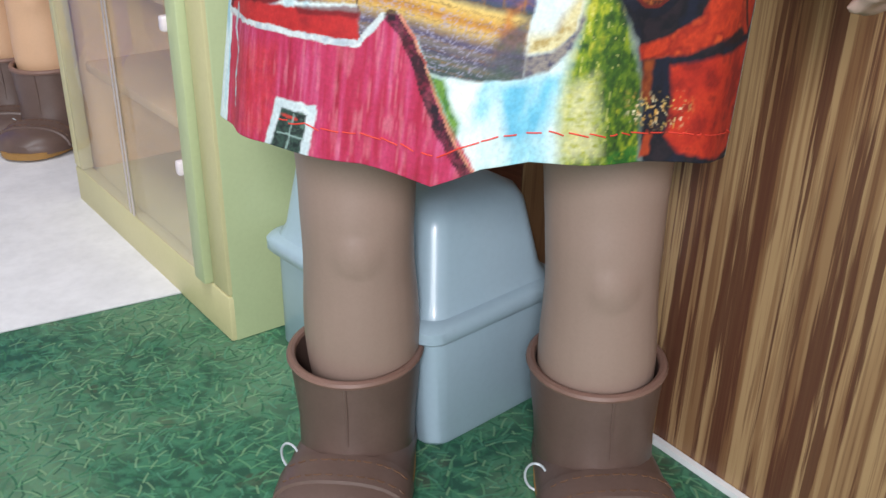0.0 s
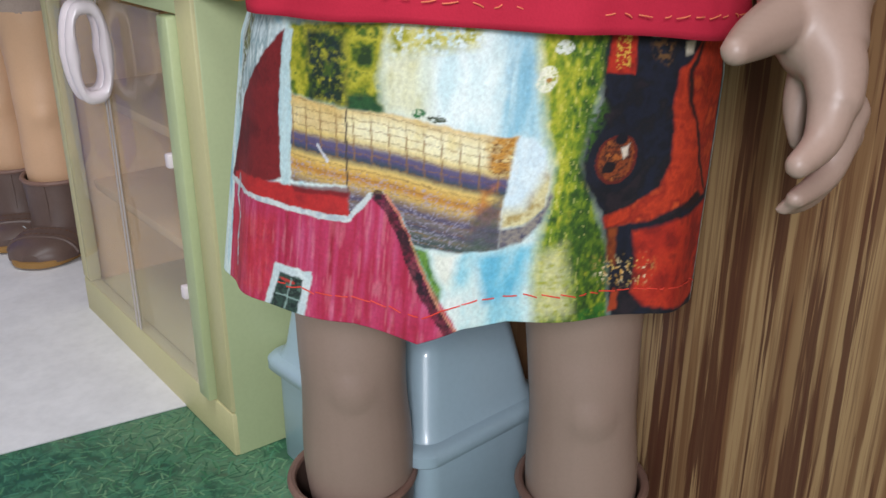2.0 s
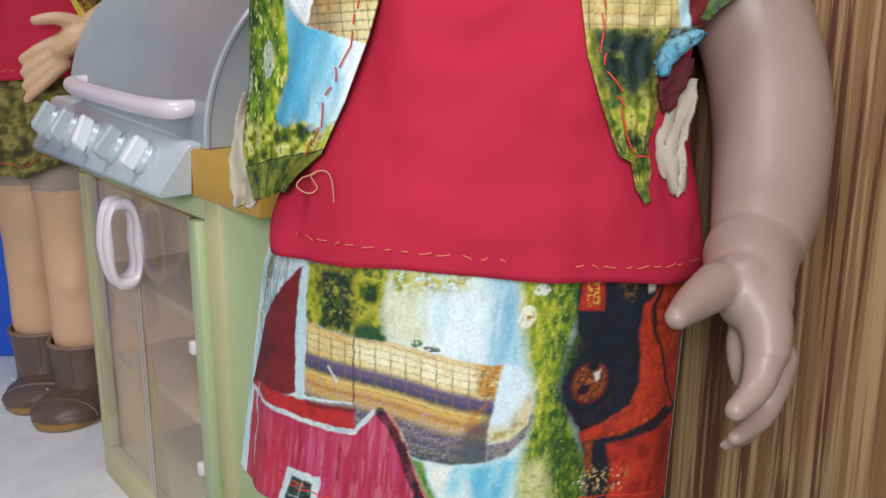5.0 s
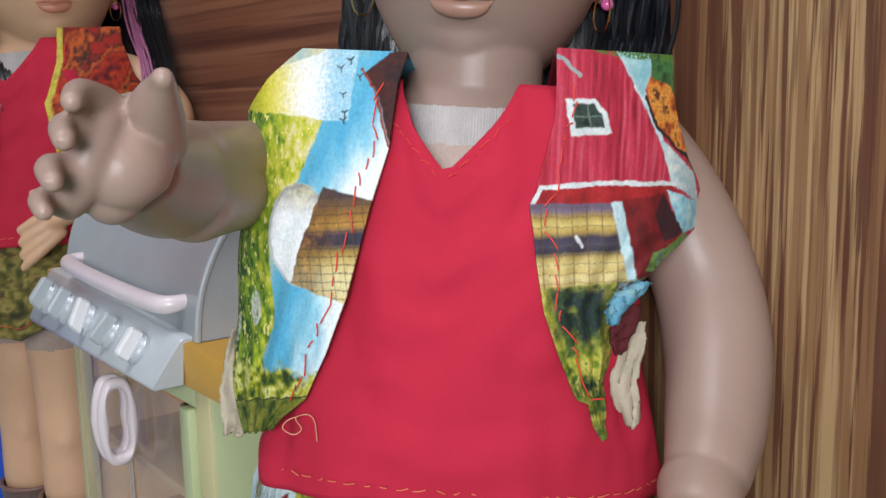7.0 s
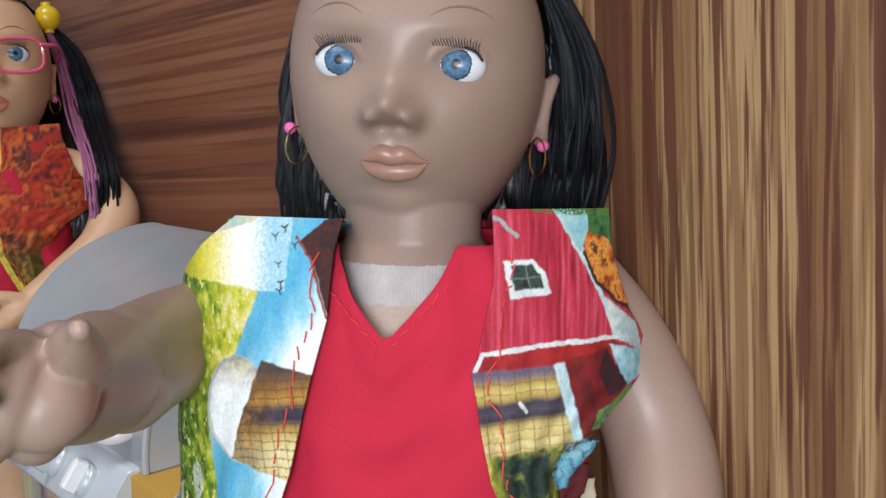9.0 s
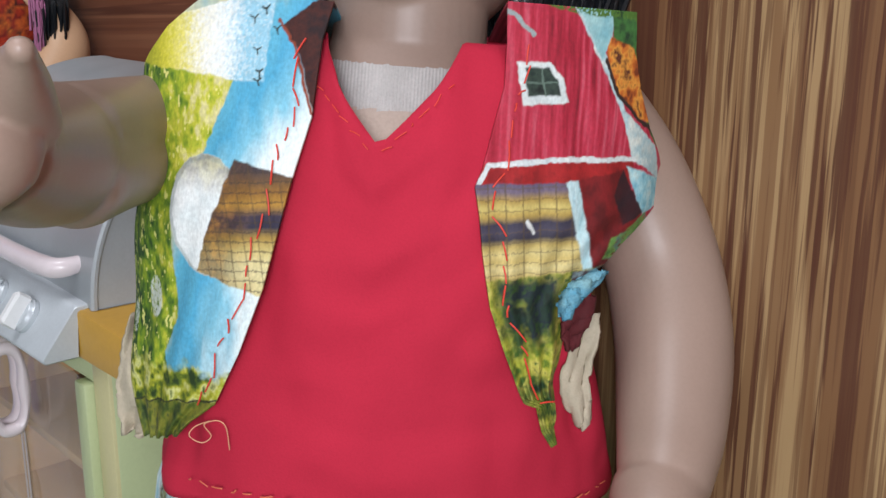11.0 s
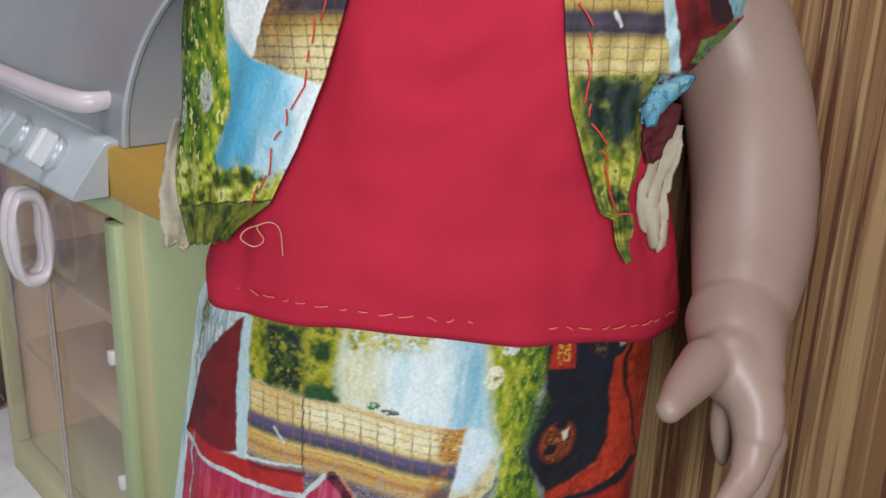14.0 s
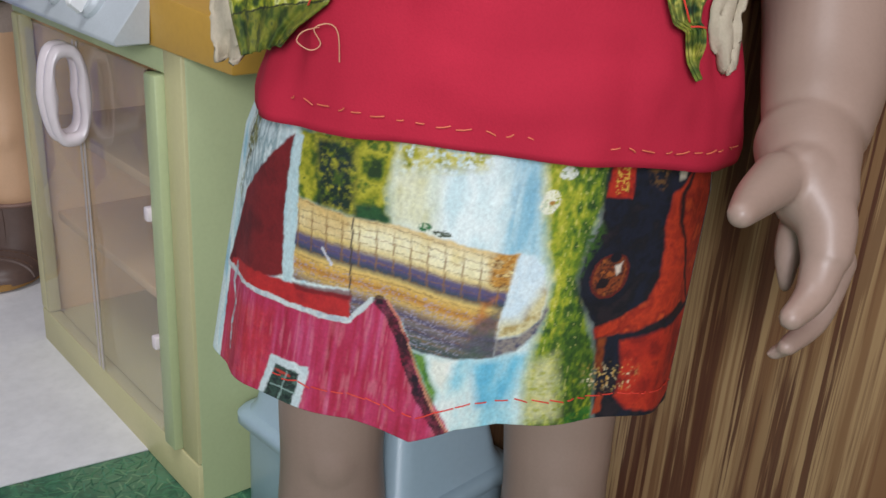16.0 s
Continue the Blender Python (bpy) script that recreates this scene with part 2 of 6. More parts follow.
SOLE = material("tan_sole", (0.36, 0.19, 0.05), 0.6, vary=0.15, size=60, bump=0.1)
GOLD = material("gold_wire", (0.85, 0.60, 0.25), 0.2, 1.0, vary=0.08, bump=0)
PINK_BEAD = material("pink_bead", (0.85, 0.16, 0.45), 0.15, vary=0.06, bump=0, coat=0.5)
PRINT = painted("farm_print_cotton")
CREAM = material("sage_green_plastic", (0.58, 0.53, 0.28), 0.45, vary=0.06, size=12, bump=0.03, grain=500)
SAGE = material("sage_light_plastic", (0.47, 0.53, 0.29), 0.45, vary=0.06, size=12, bump=0.03, grain=500)
DARK_WOOD = material("brown_edge", (0.15, 0.075, 0.04), 0.5, vary=0.25, size=60, bump=0.05)
SHELF_WOOD = material("tan_shelf_board", (0.74, 0.50, 0.27), 0.5, vary=0.12, size=30, bump=0.05)
OCHRE = material("ochre_counter_plastic", (0.52, 0.29, 0.045), 0.4, vary=0.08, size=20, bump=0.03)
STEEL = material("grey_silver_plastic", (0.43, 0.46, 0.48), 0.30, 0.2, vary=0.08, size=30, bump=0.04, grain=800)
STEEL_LIGHT = material("pale_silver_plastic", (0.56, 0.60, 0.63), 0.32, 0.15, vary=0.08, size=30, bump=0.04, grain=800)
WHITE_PINK = material("pinkish_white_plastic", (0.80, 0.70, 0.72), 0.3, vary=0.04, bump=0.02, coat=0.3)
BLUE = material("bright_blue_plastic", (0.012, 0.10, 0.62), 0.4, vary=0.12, size=20, bump=0.03)
BOX = material("milky_plastic", (0.34, 0.45, 0.52), 0.32, vary=0.05, size=20, bump=0.03, grain=400, coat=0.3)
PAPER = material("white_sheet", (0.72, 0.71, 0.72), 0.5, vary=0.1, size=35, bump=0.05, grain=200)
SEAM_EDGE = material("clear_plastic_edge", (0.50, 0.45, 0.44), 0.3, vary=0.05, bump=0)
WHITE_EDGE = material("white_card_edge", (0.80, 0.80, 0.80), 0.6, vary=0.05, bump=0.05)
WALL_PAINT = material("off_white_wall", (0.70, 0.70, 0.71), 0.8, vary=0.06, size=3, bump=0.1, grain=60)
WOOD_LIGHT = wood_print("zebra_wood_print", (0.084, 0.030, 0.018), (0.196, 0.098, 0.045), (0.380, 0.245, 0.120), 2, 140, (0.52, 0.565), 0.90)
WOOD_DARK = wood_print("walnut_wood_print", (0.075, 0.026, 0.018), (0.190, 0.070, 0.038), (0.27, 0.115, 0.062), 0, 44, (0.50, 0.66), 0.80)
GRASS = grass_print("printed_grass_sheet")

# ---- building helpers ----


def link_mesh(name, bm, mats, smooth=True):
    mesh = bpy.data.meshes.new(name)
    bmesh.ops.recalc_face_normals(bm, faces=bm.faces)
    bm.to_mesh(mesh)
    bm.free()
    for m in mats if isinstance(mats, (list, tuple)) else [mats]:
        mesh.materials.append(m)
    if smooth:
        mesh.shade_smooth()
        mesh.set_sharp_from_angle(angle=radians(38))
    return new(name, mesh)


def part(name, bm, mats, parent=None, label="", smooth=True):
    ob = link_mesh(name, bm, mats, smooth)
    if parent:
        ob.parent = parent
    return tagged(ob, label)


def root(name, m, label, category, group="", kind=""):
    ob = new(name)
    ob.empty_display_size = 0.02
    ob.matrix_world = m
    return tagged(ob, label, category, group, kind)


def rings(bm, loops, closed=True, caps=(True, True), mi=0):
    """Skin a list of rings of points with quads."""
    vs = [[bm.verts.new(p) for p in ring] for ring in loops]
    n = len(vs[0])
    for a, b in zip(vs, vs[1:]):
        for i in range(n if closed else n - 1):
            j = (i + 1) % n
            bm.faces.new((a[i], a[j], b[j], b[i])).material_index = mi
    if closed and caps[0]:
        bm.faces.new(vs[0][::-1]).material_index = mi
    if closed and caps[1]:
        bm.faces.new(vs[-1]).material_index = mi
    return vs


def ellipse(cx, cy, z, rx, ry, n=32, p=2.0):
    out = []
    for i in range(n):
        a = 2 * math.pi * i / n
        c, s = math.cos(a), math.sin(a)
        out.append((cx + rx * math.copysign(abs(c) ** (2 / p), c), cy + ry * math.copysign(abs(s) ** (2 / p), s), z))
    return out


def smoothstep(a, b, x):
    x = min(1.0, max(0.0, (x - a) / (b - a)))
    return x * x * (3 - 2 * x)


def lerp_table(table, x):
    """Smooth value between the rows (x, value, ...) of a table."""
    if x <= table[0][0]:
        return table[0][1:]
    for a, b in zip(table, table[1:]):
        if x <= b[0]:
            f = (x - a[0]) / (b[0] - a[0])
            f = f * f * (3 - 2 * f)
            return tuple(p + (q - p) * f for p, q in zip(a[1:], b[1:]))
    return table[-1][1:]


def spline(pts, per=6):
    """Catmull-Rom points through rows of any width."""
    pts = [tuple(p) for p in pts]
    ext = [pts[0]] + pts + [pts[-1]]
    out = []
    for i in range(1, len(ext) - 2):
        p0, p1, p2, p3 = ext[i - 1 : i + 3]
        for k in range(per):
            t = k / per
            out.append(tuple(0.5 * (2 * b + (c - a) * t + (2 * a - 5 * b + 4 * c - d) * t * t + (3 * b - a - 3 * c + d) * t**3) for a, b, c, d in zip(p0, p1, p2, p3)))
    out.append(pts[-1])
    return out


def tube(bm, rows, n=14, per=6, mi=0, round_ends=True, flat=1.0, up=(0, 0, 1)):
    """A tube through rows (x, y, z, radius), with rounded ends. flat: thickness across 'up' against width."""
    pts = spline(rows, per) if per > 1 else [tuple(r) for r in rows]
    if round_ends:
        def end(a, b):
            d = (Vector(a[:3]) - Vector(b[:3])).normalized()
            out = []
            for k in (0.35, 0.7, 0.92, 0.995):
                out.append((*(Vector(a[:3]) + d * a[3] * k), a[3] * math.sqrt(1 - k * k)))
            return out
        pts = end(pts[0], pts[1])[::-1] + pts + end(pts[-1], pts[-2])
    loops = []
    side = None
    for i, p in enumerate(pts):
        a, b = Vector(pts[max(0, i - 1)][:3]), Vector(pts[min(len(pts) - 1, i + 1)][:3])
        d = (b - a).normalized() if (b - a).length > 1e-9 else Vector((0, 0, 1))
        if side is None:
            side = d.cross(Vector(up))
            if side.length < 1e-3:
                side = d.cross(Vector((1, 0, 0)))
        side = (side - d * side.dot(d)).normalized()
        top = side.cross(d)
        c = Vector(p[:3])
        loops.append([c + p[3] * (math.cos(2 * math.pi * k / n) * side + flat * math.sin(2 * math.pi * k / n) * top) for k in range(n)])
    rings(bm, loops, mi=mi)
    return bm


def block(bm, lo, hi, bevel=0.0, at=None, segments=2, mi=0):
    """A box from corner to corner with rounded edges, carried through the mapping at."""
    made = bmesh.ops.create_cube(bm, size=1.0)["verts"]
    for v in made:
        v.co = Vector((l + (h - l) * (c + 0.5) for l, h, c in zip(lo, hi, v.co)))
    faces = {f for v in made for f in v.link_faces}
    for f in faces:
        f.material_index = mi
    if bevel:
        edges = {e for v in made for e in v.link_edges}
        got = bmesh.ops.bevel(bm, geom=list(edges), offset=bevel, segments=segments, profile=0.5, affect="EDGES")
        made = list({v for f in got["faces"] for v in f.verts} | {v for v in made if v.is_valid})
    if at:
        for v in made:
            v.co = at(*v.co)
    return bm


def K(u, n, z):
    return Vector((-0.6 * u + 0.8 * n, 0.8 * u + 0.6 * n, z))

# ---- the room and the display corner ----
CORNER = Matrix(((0.6, 0.8, 0, 0), (-0.8, 0.6, 0, 0), (0, 0, 1, 0), (0, 0, 0, 1)))
LEAN = 2.9
SEAM = 0.30


def slab(name, lo, hi, mat, m, label, bevel=0.0):
    bm = bmesh.new()
    block(bm, lo, hi, bevel)
    ob = part(name, bm, mat, None, label)
    ob.matrix_world = m
    return tagged(ob, kind="structure")


slab("floor", (-2.2, -2.4, -0.03), (2.2, 2.2, -0.003), WALL_PAINT, Matrix(), "pale floor under the display sheets")
slab("ceiling", (-2.25, -2.45, 2.4), (2.25, 2.25, 2.45), WALL_PAINT, Matrix(), "plain off-white ceiling")
slab("wall_south", (-2.25, -2.45, -0.03), (2.25, -2.4, 2.4), WALL_PAINT, Matrix(), "plain off-white room wall")
slab("wall_north", (-2.25, 2.2, -0.03), (2.25, 2.25, 2.4), WALL_PAINT, Matrix(), "plain off-white room wall")
slab("wall_west", (-2.25, -2.4, -0.03), (-2.2, 2.2, 2.4), WALL_PAINT, Matrix(), "plain off-white room wall")
slab("wall_east", (2.2, -2.4, -0.03), (2.25, 2.2, 2.4), WALL_PAINT, Matrix(), "plain off-white room wall")

board = Matrix.Translation(K(0, 0.2592, 0)) @ CORNER @ pose(0, 0, 0, -LEAN)
slab("wall_wood_light", (-SEAM, 0, 0), (0.75, 0.008, 0.75), WOOD_LIGHT, board, "wood-grain printed board with upright light and dark streaks")
back = Matrix.Translation((-0.0801, 0.6426, 0)) @ pose(0, 0, 0, 0, 0, -43) @ pose(0, 0, 0, -1.0)
slab("wall_wood_dark", (-0.9, 0, 0), (0.35, 0.008, 0.75), WOOD_DARK, back, "dark walnut-printed board with level grain")
FLOOR_SHEETS = Matrix.Translation(K(0, 0.2592, 0)) @ CORNER
slab("grass_sheet", (-0.62, -1.2, -0.003), (0.75, -0.0035, 0.0), GRASS, FLOOR_SHEETS, "printed green grass sheet on the floor")
white_corner = Matrix.Translation(K(0.4447, 0.1012, 0)) @ CORNER @ pose(0, 0, 0, 0, 0, -8.2)
slab("white_sheet", (-0.9, -1.1, 0.0002), (0.0, 0.17, 0.0016), PAPER, white_corner, "white glossy sheet lying beside the grass print", 0.0005)
slab("trim", (-0.29, -0.0032, -0.003), (0.75, -0.0003, 0.0025), WHITE_EDGE, FLOOR_SHEETS, "thin white card edge along the wood board")


# ---- play kitchen cabinet with grill ----
def C(u, n, z):
    return K(u, n - 0.0018 - 0.037 * (u - 0.376) + 0.022 * z, z)


def G(u, n, z):
    return C(u, n, z + 0.045 * (u - 0.395) * smoothstep(0.229, 0.2525, z))


def shift(f, o):
    return lambda *p: f(*p) - o


def cabinet():
    o = C(0.489, 0.20, 0)
    at = shift(C, o)
    top = root("play_kitchen_cabinet", Matrix.Translation(o), "sage-green toy kitchen cabinet with clear doors, standing by the wood wall", "toy cabinet")
    L, R, F, B, H = 0.602, 0.376, 0.150, 0.258, 0.2285

    def piece(name, lo, hi, mat, bevel=0.001, parent=top, label=""):
        bm = bmesh.new()
        block(bm, lo, hi, bevel, at)
        return part(name, bm, mat, parent, label)

    piece("side_panel", (R, F + 0.0022, 0), (R + 0.006, B, H), SAGE, label="pale sage side panel")
    piece("side_panel", (L - 0.006, F + 0.009, 0), (L, B, H), SHELF_WOOD)
    piece("back_panel", (R + 0.0062, B - 0.005, 0), (L - 0.0062, B, H), SHELF_WOOD, label="tan back panel")
    piece("base", (R + 0.0062, F + 0.009, 0), (L - 0.0062, B - 0.0052, 0.022), CREAM)
    for z in (0.088, 0.150):
        piece("shelf", (R + 0.0062, F + 0.014, z - 0.003), (L - 0.0062, B - 0.0052, z + 0.003), SHELF_WOOD, label="tan shelf board")
    piece("frame_rail", (R + 0.0002, F, 0), (L, F + 0.008, 0.0245), CREAM, 0.0015, label="broad bottom rail")
    piece("frame_rail", (R + 0.0185, F + 0.001, 0.2170), (L, F + 0.007, H), SAGE, 0.0012)
    piece("frame_stile", (R + 0.0003, F + 0.0005, 0.0247), (R + 0.0180, F + 0.008, H), CREAM, 0.0012)
    piece("frame_stile", (L - 0.014, F, 0.0247), (L, F + 0.008, 0.2168), CREAM, 0.0015)
    piece("door_edge", (R + 0.0184, F - 0.0035, 0.0247), (R + 0.0305, F + 0.004, 0.2165), SAGE, 0.0012, label="pale sage door edge")
    piece("gap_strip", (R + 0.0308, F + 0.0014, 0.0250), (R + 0.0400, F + 0.0045, 0.2150), DARK_WOOD, 0.0)
    for a, b in ((R + 0.0354, 0.4940), (0.4952, L - 0.0142)):
        door = piece("door", (a, F - 0.0010, 0.0260), (b, F + 0.0010, 0.2165), GLASS, 0.0004, label="clear plastic door")
        door.visible_shadow = False
        u = 0.4890 if b < 0.495 else 0.5000
        bm = bmesh.new()
        pts = []
        for k in range(32):
            t = 2 * math.pi * k / 32
            c, v = math.cos(t), math.sin(t)
            pts.append((0.0085 * math.copysign(abs(c) ** 0.7, c), 0.0232 * math.copysign(abs(v) ** 0.7, v)))
        loops = []
        for dn, dz in pts:
            loop = []
            for j in range(12):
                q = 2 * math.pi * j / 12
                w = 1 + 0.0036 * math.cos(q) / max(0.005, math.hypot(dn, dz))
                loop.append(at(u + 0.0040 * math.sin(q), F - 0.0088 + dn * w, 0.1895 + dz * w))
            loops.append(loop)
        loops.append(loops[0])
        rings(bm, loops, caps=(False, False))
        bmesh.ops.remove_doubles(bm, verts=bm.verts, dist=1e-6)
        part("handle", bm, WHITE_PINK, door, "pinkish white loop handle")
    for u in (0.4922, 0.4972):
        piece("door_seam", (u, F - 0.0016, 0.0270), (u + 0.0014, F - 0.0011, 0.2160), SEAM_EDGE, 0.0)
    for z in (0.0815, 0.1490):
        piece("hinge_peg", (R + 0.0296, F - 0.0055, z - 0.0035), (R + 0.0345, F + 0.0003, z + 0.0035), WHITE_PINK, 0.001, label="small white hinge peg")
    bm = bmesh.new()
    block(bm, (0.3245, 0.1470, 0.2290), (0.640, 0.262, 0.2522), 0.0016, shift(G, o))
    part("counter", bm, OCHRE, top, "ochre plastic counter slab")
    return top


def grill():
    o = G(0.50, 0.20, 0.2524)
    at = shift(G, o)
    top = root("toy_grill", Matrix.Translation(o), "grey plastic toy barbecue grill with closed hood on the ochre counter", "toy grill")
    a, b = 0.3955, 0.626
    prof = [(0.1310, 0.2300), (0.1296, 0.2325), (0.1455, 0.2535), (0.1475, 0.2545), (0.1560, 0.2545), (0.1560, 0.2524), (0.1466, 0.2524), (0.1466, 0.2300)]
    bm = bmesh.new()
    rings(bm, [[at(u, n, z) for n, z in prof] for u in (a, b)])
    bmesh.ops.bevel(bm, geom=list(bm.edges), offset=0.0007, segments=1, affect="EDGES")
    part("control_panel", bm, STEEL_LIGHT, top, "slanted silver control panel")
    d = Vector((0.0159, 0.021)).normalized()
    cn, cz = 0.1372, 0.2430
    for k, u in enumerate((0.4300, 0.4720, 0.5140, 0.5560, 0.5960)):
        bm = bmesh.new()
        loops = []
        for h, r in ((0, 0.0080), (0.0022, 0.0080), (0.0028, 0.0072), (0.0040, 0.0068), (0.0046, 0.0060)):
            loop = []
            for j in range(20):
                q = 2 * math.pi * j / 20
                m = r * math.cos(q)
                loop.append(at(u + r * math.sin(q), cn + d[0] * m - d[1] * h, cz + d[1] * m + d[0] * h))
            loops.append(loop)
        rings(bm, loops)
        knob = part("knob", bm, STEEL_LIGHT, top)
        bm = bmesh.new()
        tilt = (0.0, -0.35, 0.5, -0.2, -0.3)[k]
        loops = []
        for h, w, e in ((0.0042, 0.0030, 0.0074), (0.0100, 0.0026, 0.0072), (0.0113, 0.0016, 0.0062)):
            loop = []
            for du, dm in ((-w, -e), (0, -e - 0.001), (w, -e), (w, e), (0, e + 0.001), (-w, e)):
                loop.append(at(u + du + tilt * dm, cn + d[0] * dm - d[1] * h, cz + d[1] * dm + d[0] * h))
            loops.append(loop)
        rings(bm, loops)
        part("knob_grip", bm, WHITE_EDGE if k in (0, 2) else STEEL_LIGHT, knob, smooth=False)
    # hood: a rounded front running back over the burner
    ua, ub = 0.389, 0.607
    bm = bmesh.new()

    def outline(s):
        out = []
        for i in range(41):
            q = math.pi * i / 40
            c, v = -math.cos(q), math.sin(q)
            out.append((0.2550 + (0.1032 if c < 0 else 0.047) * s * c, 0.2526 + 0.0965 * s * v))
        return out

    loops = []
    for u, s in ((ua + 0.0012, 0.970), (ua, 0.980), (ua, 0.994), (ua + 0.0010, 1.004), (ua + 0.0030, 1.004), (ua + 0.0042, 0.998), (ub - 0.0042, 0.998), (ub - 0.0030, 1.004), (ub - 0.0010, 1.004), (ub, 0.994), (ub, 0.980), (ub - 0.0012, 0.970)):
        loops.append([at(u, n, z) for n, z in outline(s)])
    rings(bm, loops)
    part("hood", bm, STEEL, top, "curved grey hood")
    bm = bmesh.new()
    rows = [(*at(0.577, 0.1555, 0.2680), 0.0040), (*at(0.577, 0.1475, 0.2672), 0.0047), (*at(0.570, 0.1432, 0.2668), 0.0050), (*at(0.540, 0.1415, 0.2668), 0.0050), (*at(0.490, 0.1412, 0.2672), 0.0050), (*at(0.445, 0.1415, 0.2680), 0.0050), (*at(0.416, 0.1432, 0.2690), 0.0050), (*at(0.4085, 0.1475, 0.2695), 0.0047), (*at(0.4085, 0.1560, 0.2700), 0.0040)]
    tube(bm, rows, 14, 5)
    part("hood_handle", bm, WHITE_PINK, top, "pinkish white bar handle")
    return top


def glass_material():
    m = bpy.data.materials.new("clear_plastic")
    m.use_nodes = True
    n, link = m.node_tree.nodes, m.node_tree.links.new
    n.remove(n["Principled BSDF"])
    clear = n.new("ShaderNodeBsdfTransparent")
    clear.inputs[0].default_value = (0.95, 0.95, 0.95, 1)
    gloss = n.new("ShaderNodeBsdfGlossy")
    gloss.inputs["Roughness"].default_value = 0.035
    haze = n.new("ShaderNodeBsdfDiffuse")
    haze.inputs[0].default_value = (0.80, 0.68, 0.55, 1)
    a, b = n.new("ShaderNodeMixShader"), n.new("ShaderNodeMixShader")
    a.inputs[0].default_value = 0.07
    link(clear.outputs[0], a.inputs[1])
    link(haze.outputs[0], a.inputs[2])
    b.inputs[0].default_value = 0.15
    link(a.outputs[0], b.inputs[1])
    link(gloss.outputs[0], b.inputs[2])
    link(b.outputs[0], n["Material Output"].inputs[0])
    return m


GLASS = glass_material()
cabinet()
grill()


# ---- storage box behind the legs ----
def storage_box():
    o = K(0.30, 0.20, 0)
    c, s = math.cos(radians(5.4)), math.sin(radians(5.4))

    def at(a, b, z):
        return K(0.2490 + c * a + s * b, 0.1787 - s * a + c * b, z) - o

    top = root("storage_box", Matrix.Translation(o), "milky plastic storage box with domed lid on grass print", "storage box")

    def body(name, rows, label):
        bm = bmesh.new()
        loops = []
        for inset, z in rows:
            lo, hi = (inset, inset), (0.1190 - inset, 0.0720 - inset)
            r, loop = 0.009, []
            for cx, cy, a0 in ((hi[0] - r, hi[1] - r, 0), (lo[0] + r, hi[1] - r, 90), (lo[0] + r, lo[1] + r, 180), (hi[0] - r, lo[1] + r, 270)):
                for k in range(6):
                    q = radians(a0 + 18 * k)
                    loop.append(at(cx + r * math.cos(q), cy + r * math.sin(q), z))
            loops.append(loop)
        rings(bm, loops)
        return part(name, bm, BOX, top, label)

    body("body", ((0.002, 0.0), (0.0008, 0.002), (0.0015, 0.048), (0.0015, 0.0495)), "smooth tapered body")
    body("lid", ((-0.0015, 0.0497), (-0.0025, 0.051), (-0.0025, 0.0555), (-0.001, 0.0575), (0.002, 0.0582), (0.0045, 0.0630), (0.0095, 0.092), (0.0120, 0.097), (0.018, 0.1005), (0.026, 0.1015)), "domed lid with a raised rim")
    return top


storage_box()

# ---- dolls ----
from mathutils.bvhtree import BVHTree

D1 = Matrix.Translation((-0.0013, 0.290, 0)) @ pose(0, 0, 0, 0, 5.4, 0) @ pose(0, 0, 0, 0, 0, -2)


def to_mesh(bm, voxel, smooth):
    """Fuse closed pieces into one skin."""
    mesh = bpy.data.meshes.new("shape")
    bm.to_mesh(mesh)
    bm.free()
    ob = new("shape", mesh)
    mod = ob.modifiers.new("fuse", "REMESH")
    mod.mode, mod.voxel_size = "VOXEL", voxel
    sm = ob.modifiers.new("soften", "SMOOTH")
    sm.factor, sm.iterations = 0.5, smooth
    got = bpy.data.meshes.new_from_object(ob.evaluated_get(bpy.context.evaluated_depsgraph_get()))
    bpy.data.objects.remove(ob)
    bpy.data.meshes.remove(mesh)
    return got


def bump2(x, z, cx, cz, sx, sz):
    return math.exp(-(((x - cx) / sx) ** 2 + ((z - cz) / sz) ** 2))


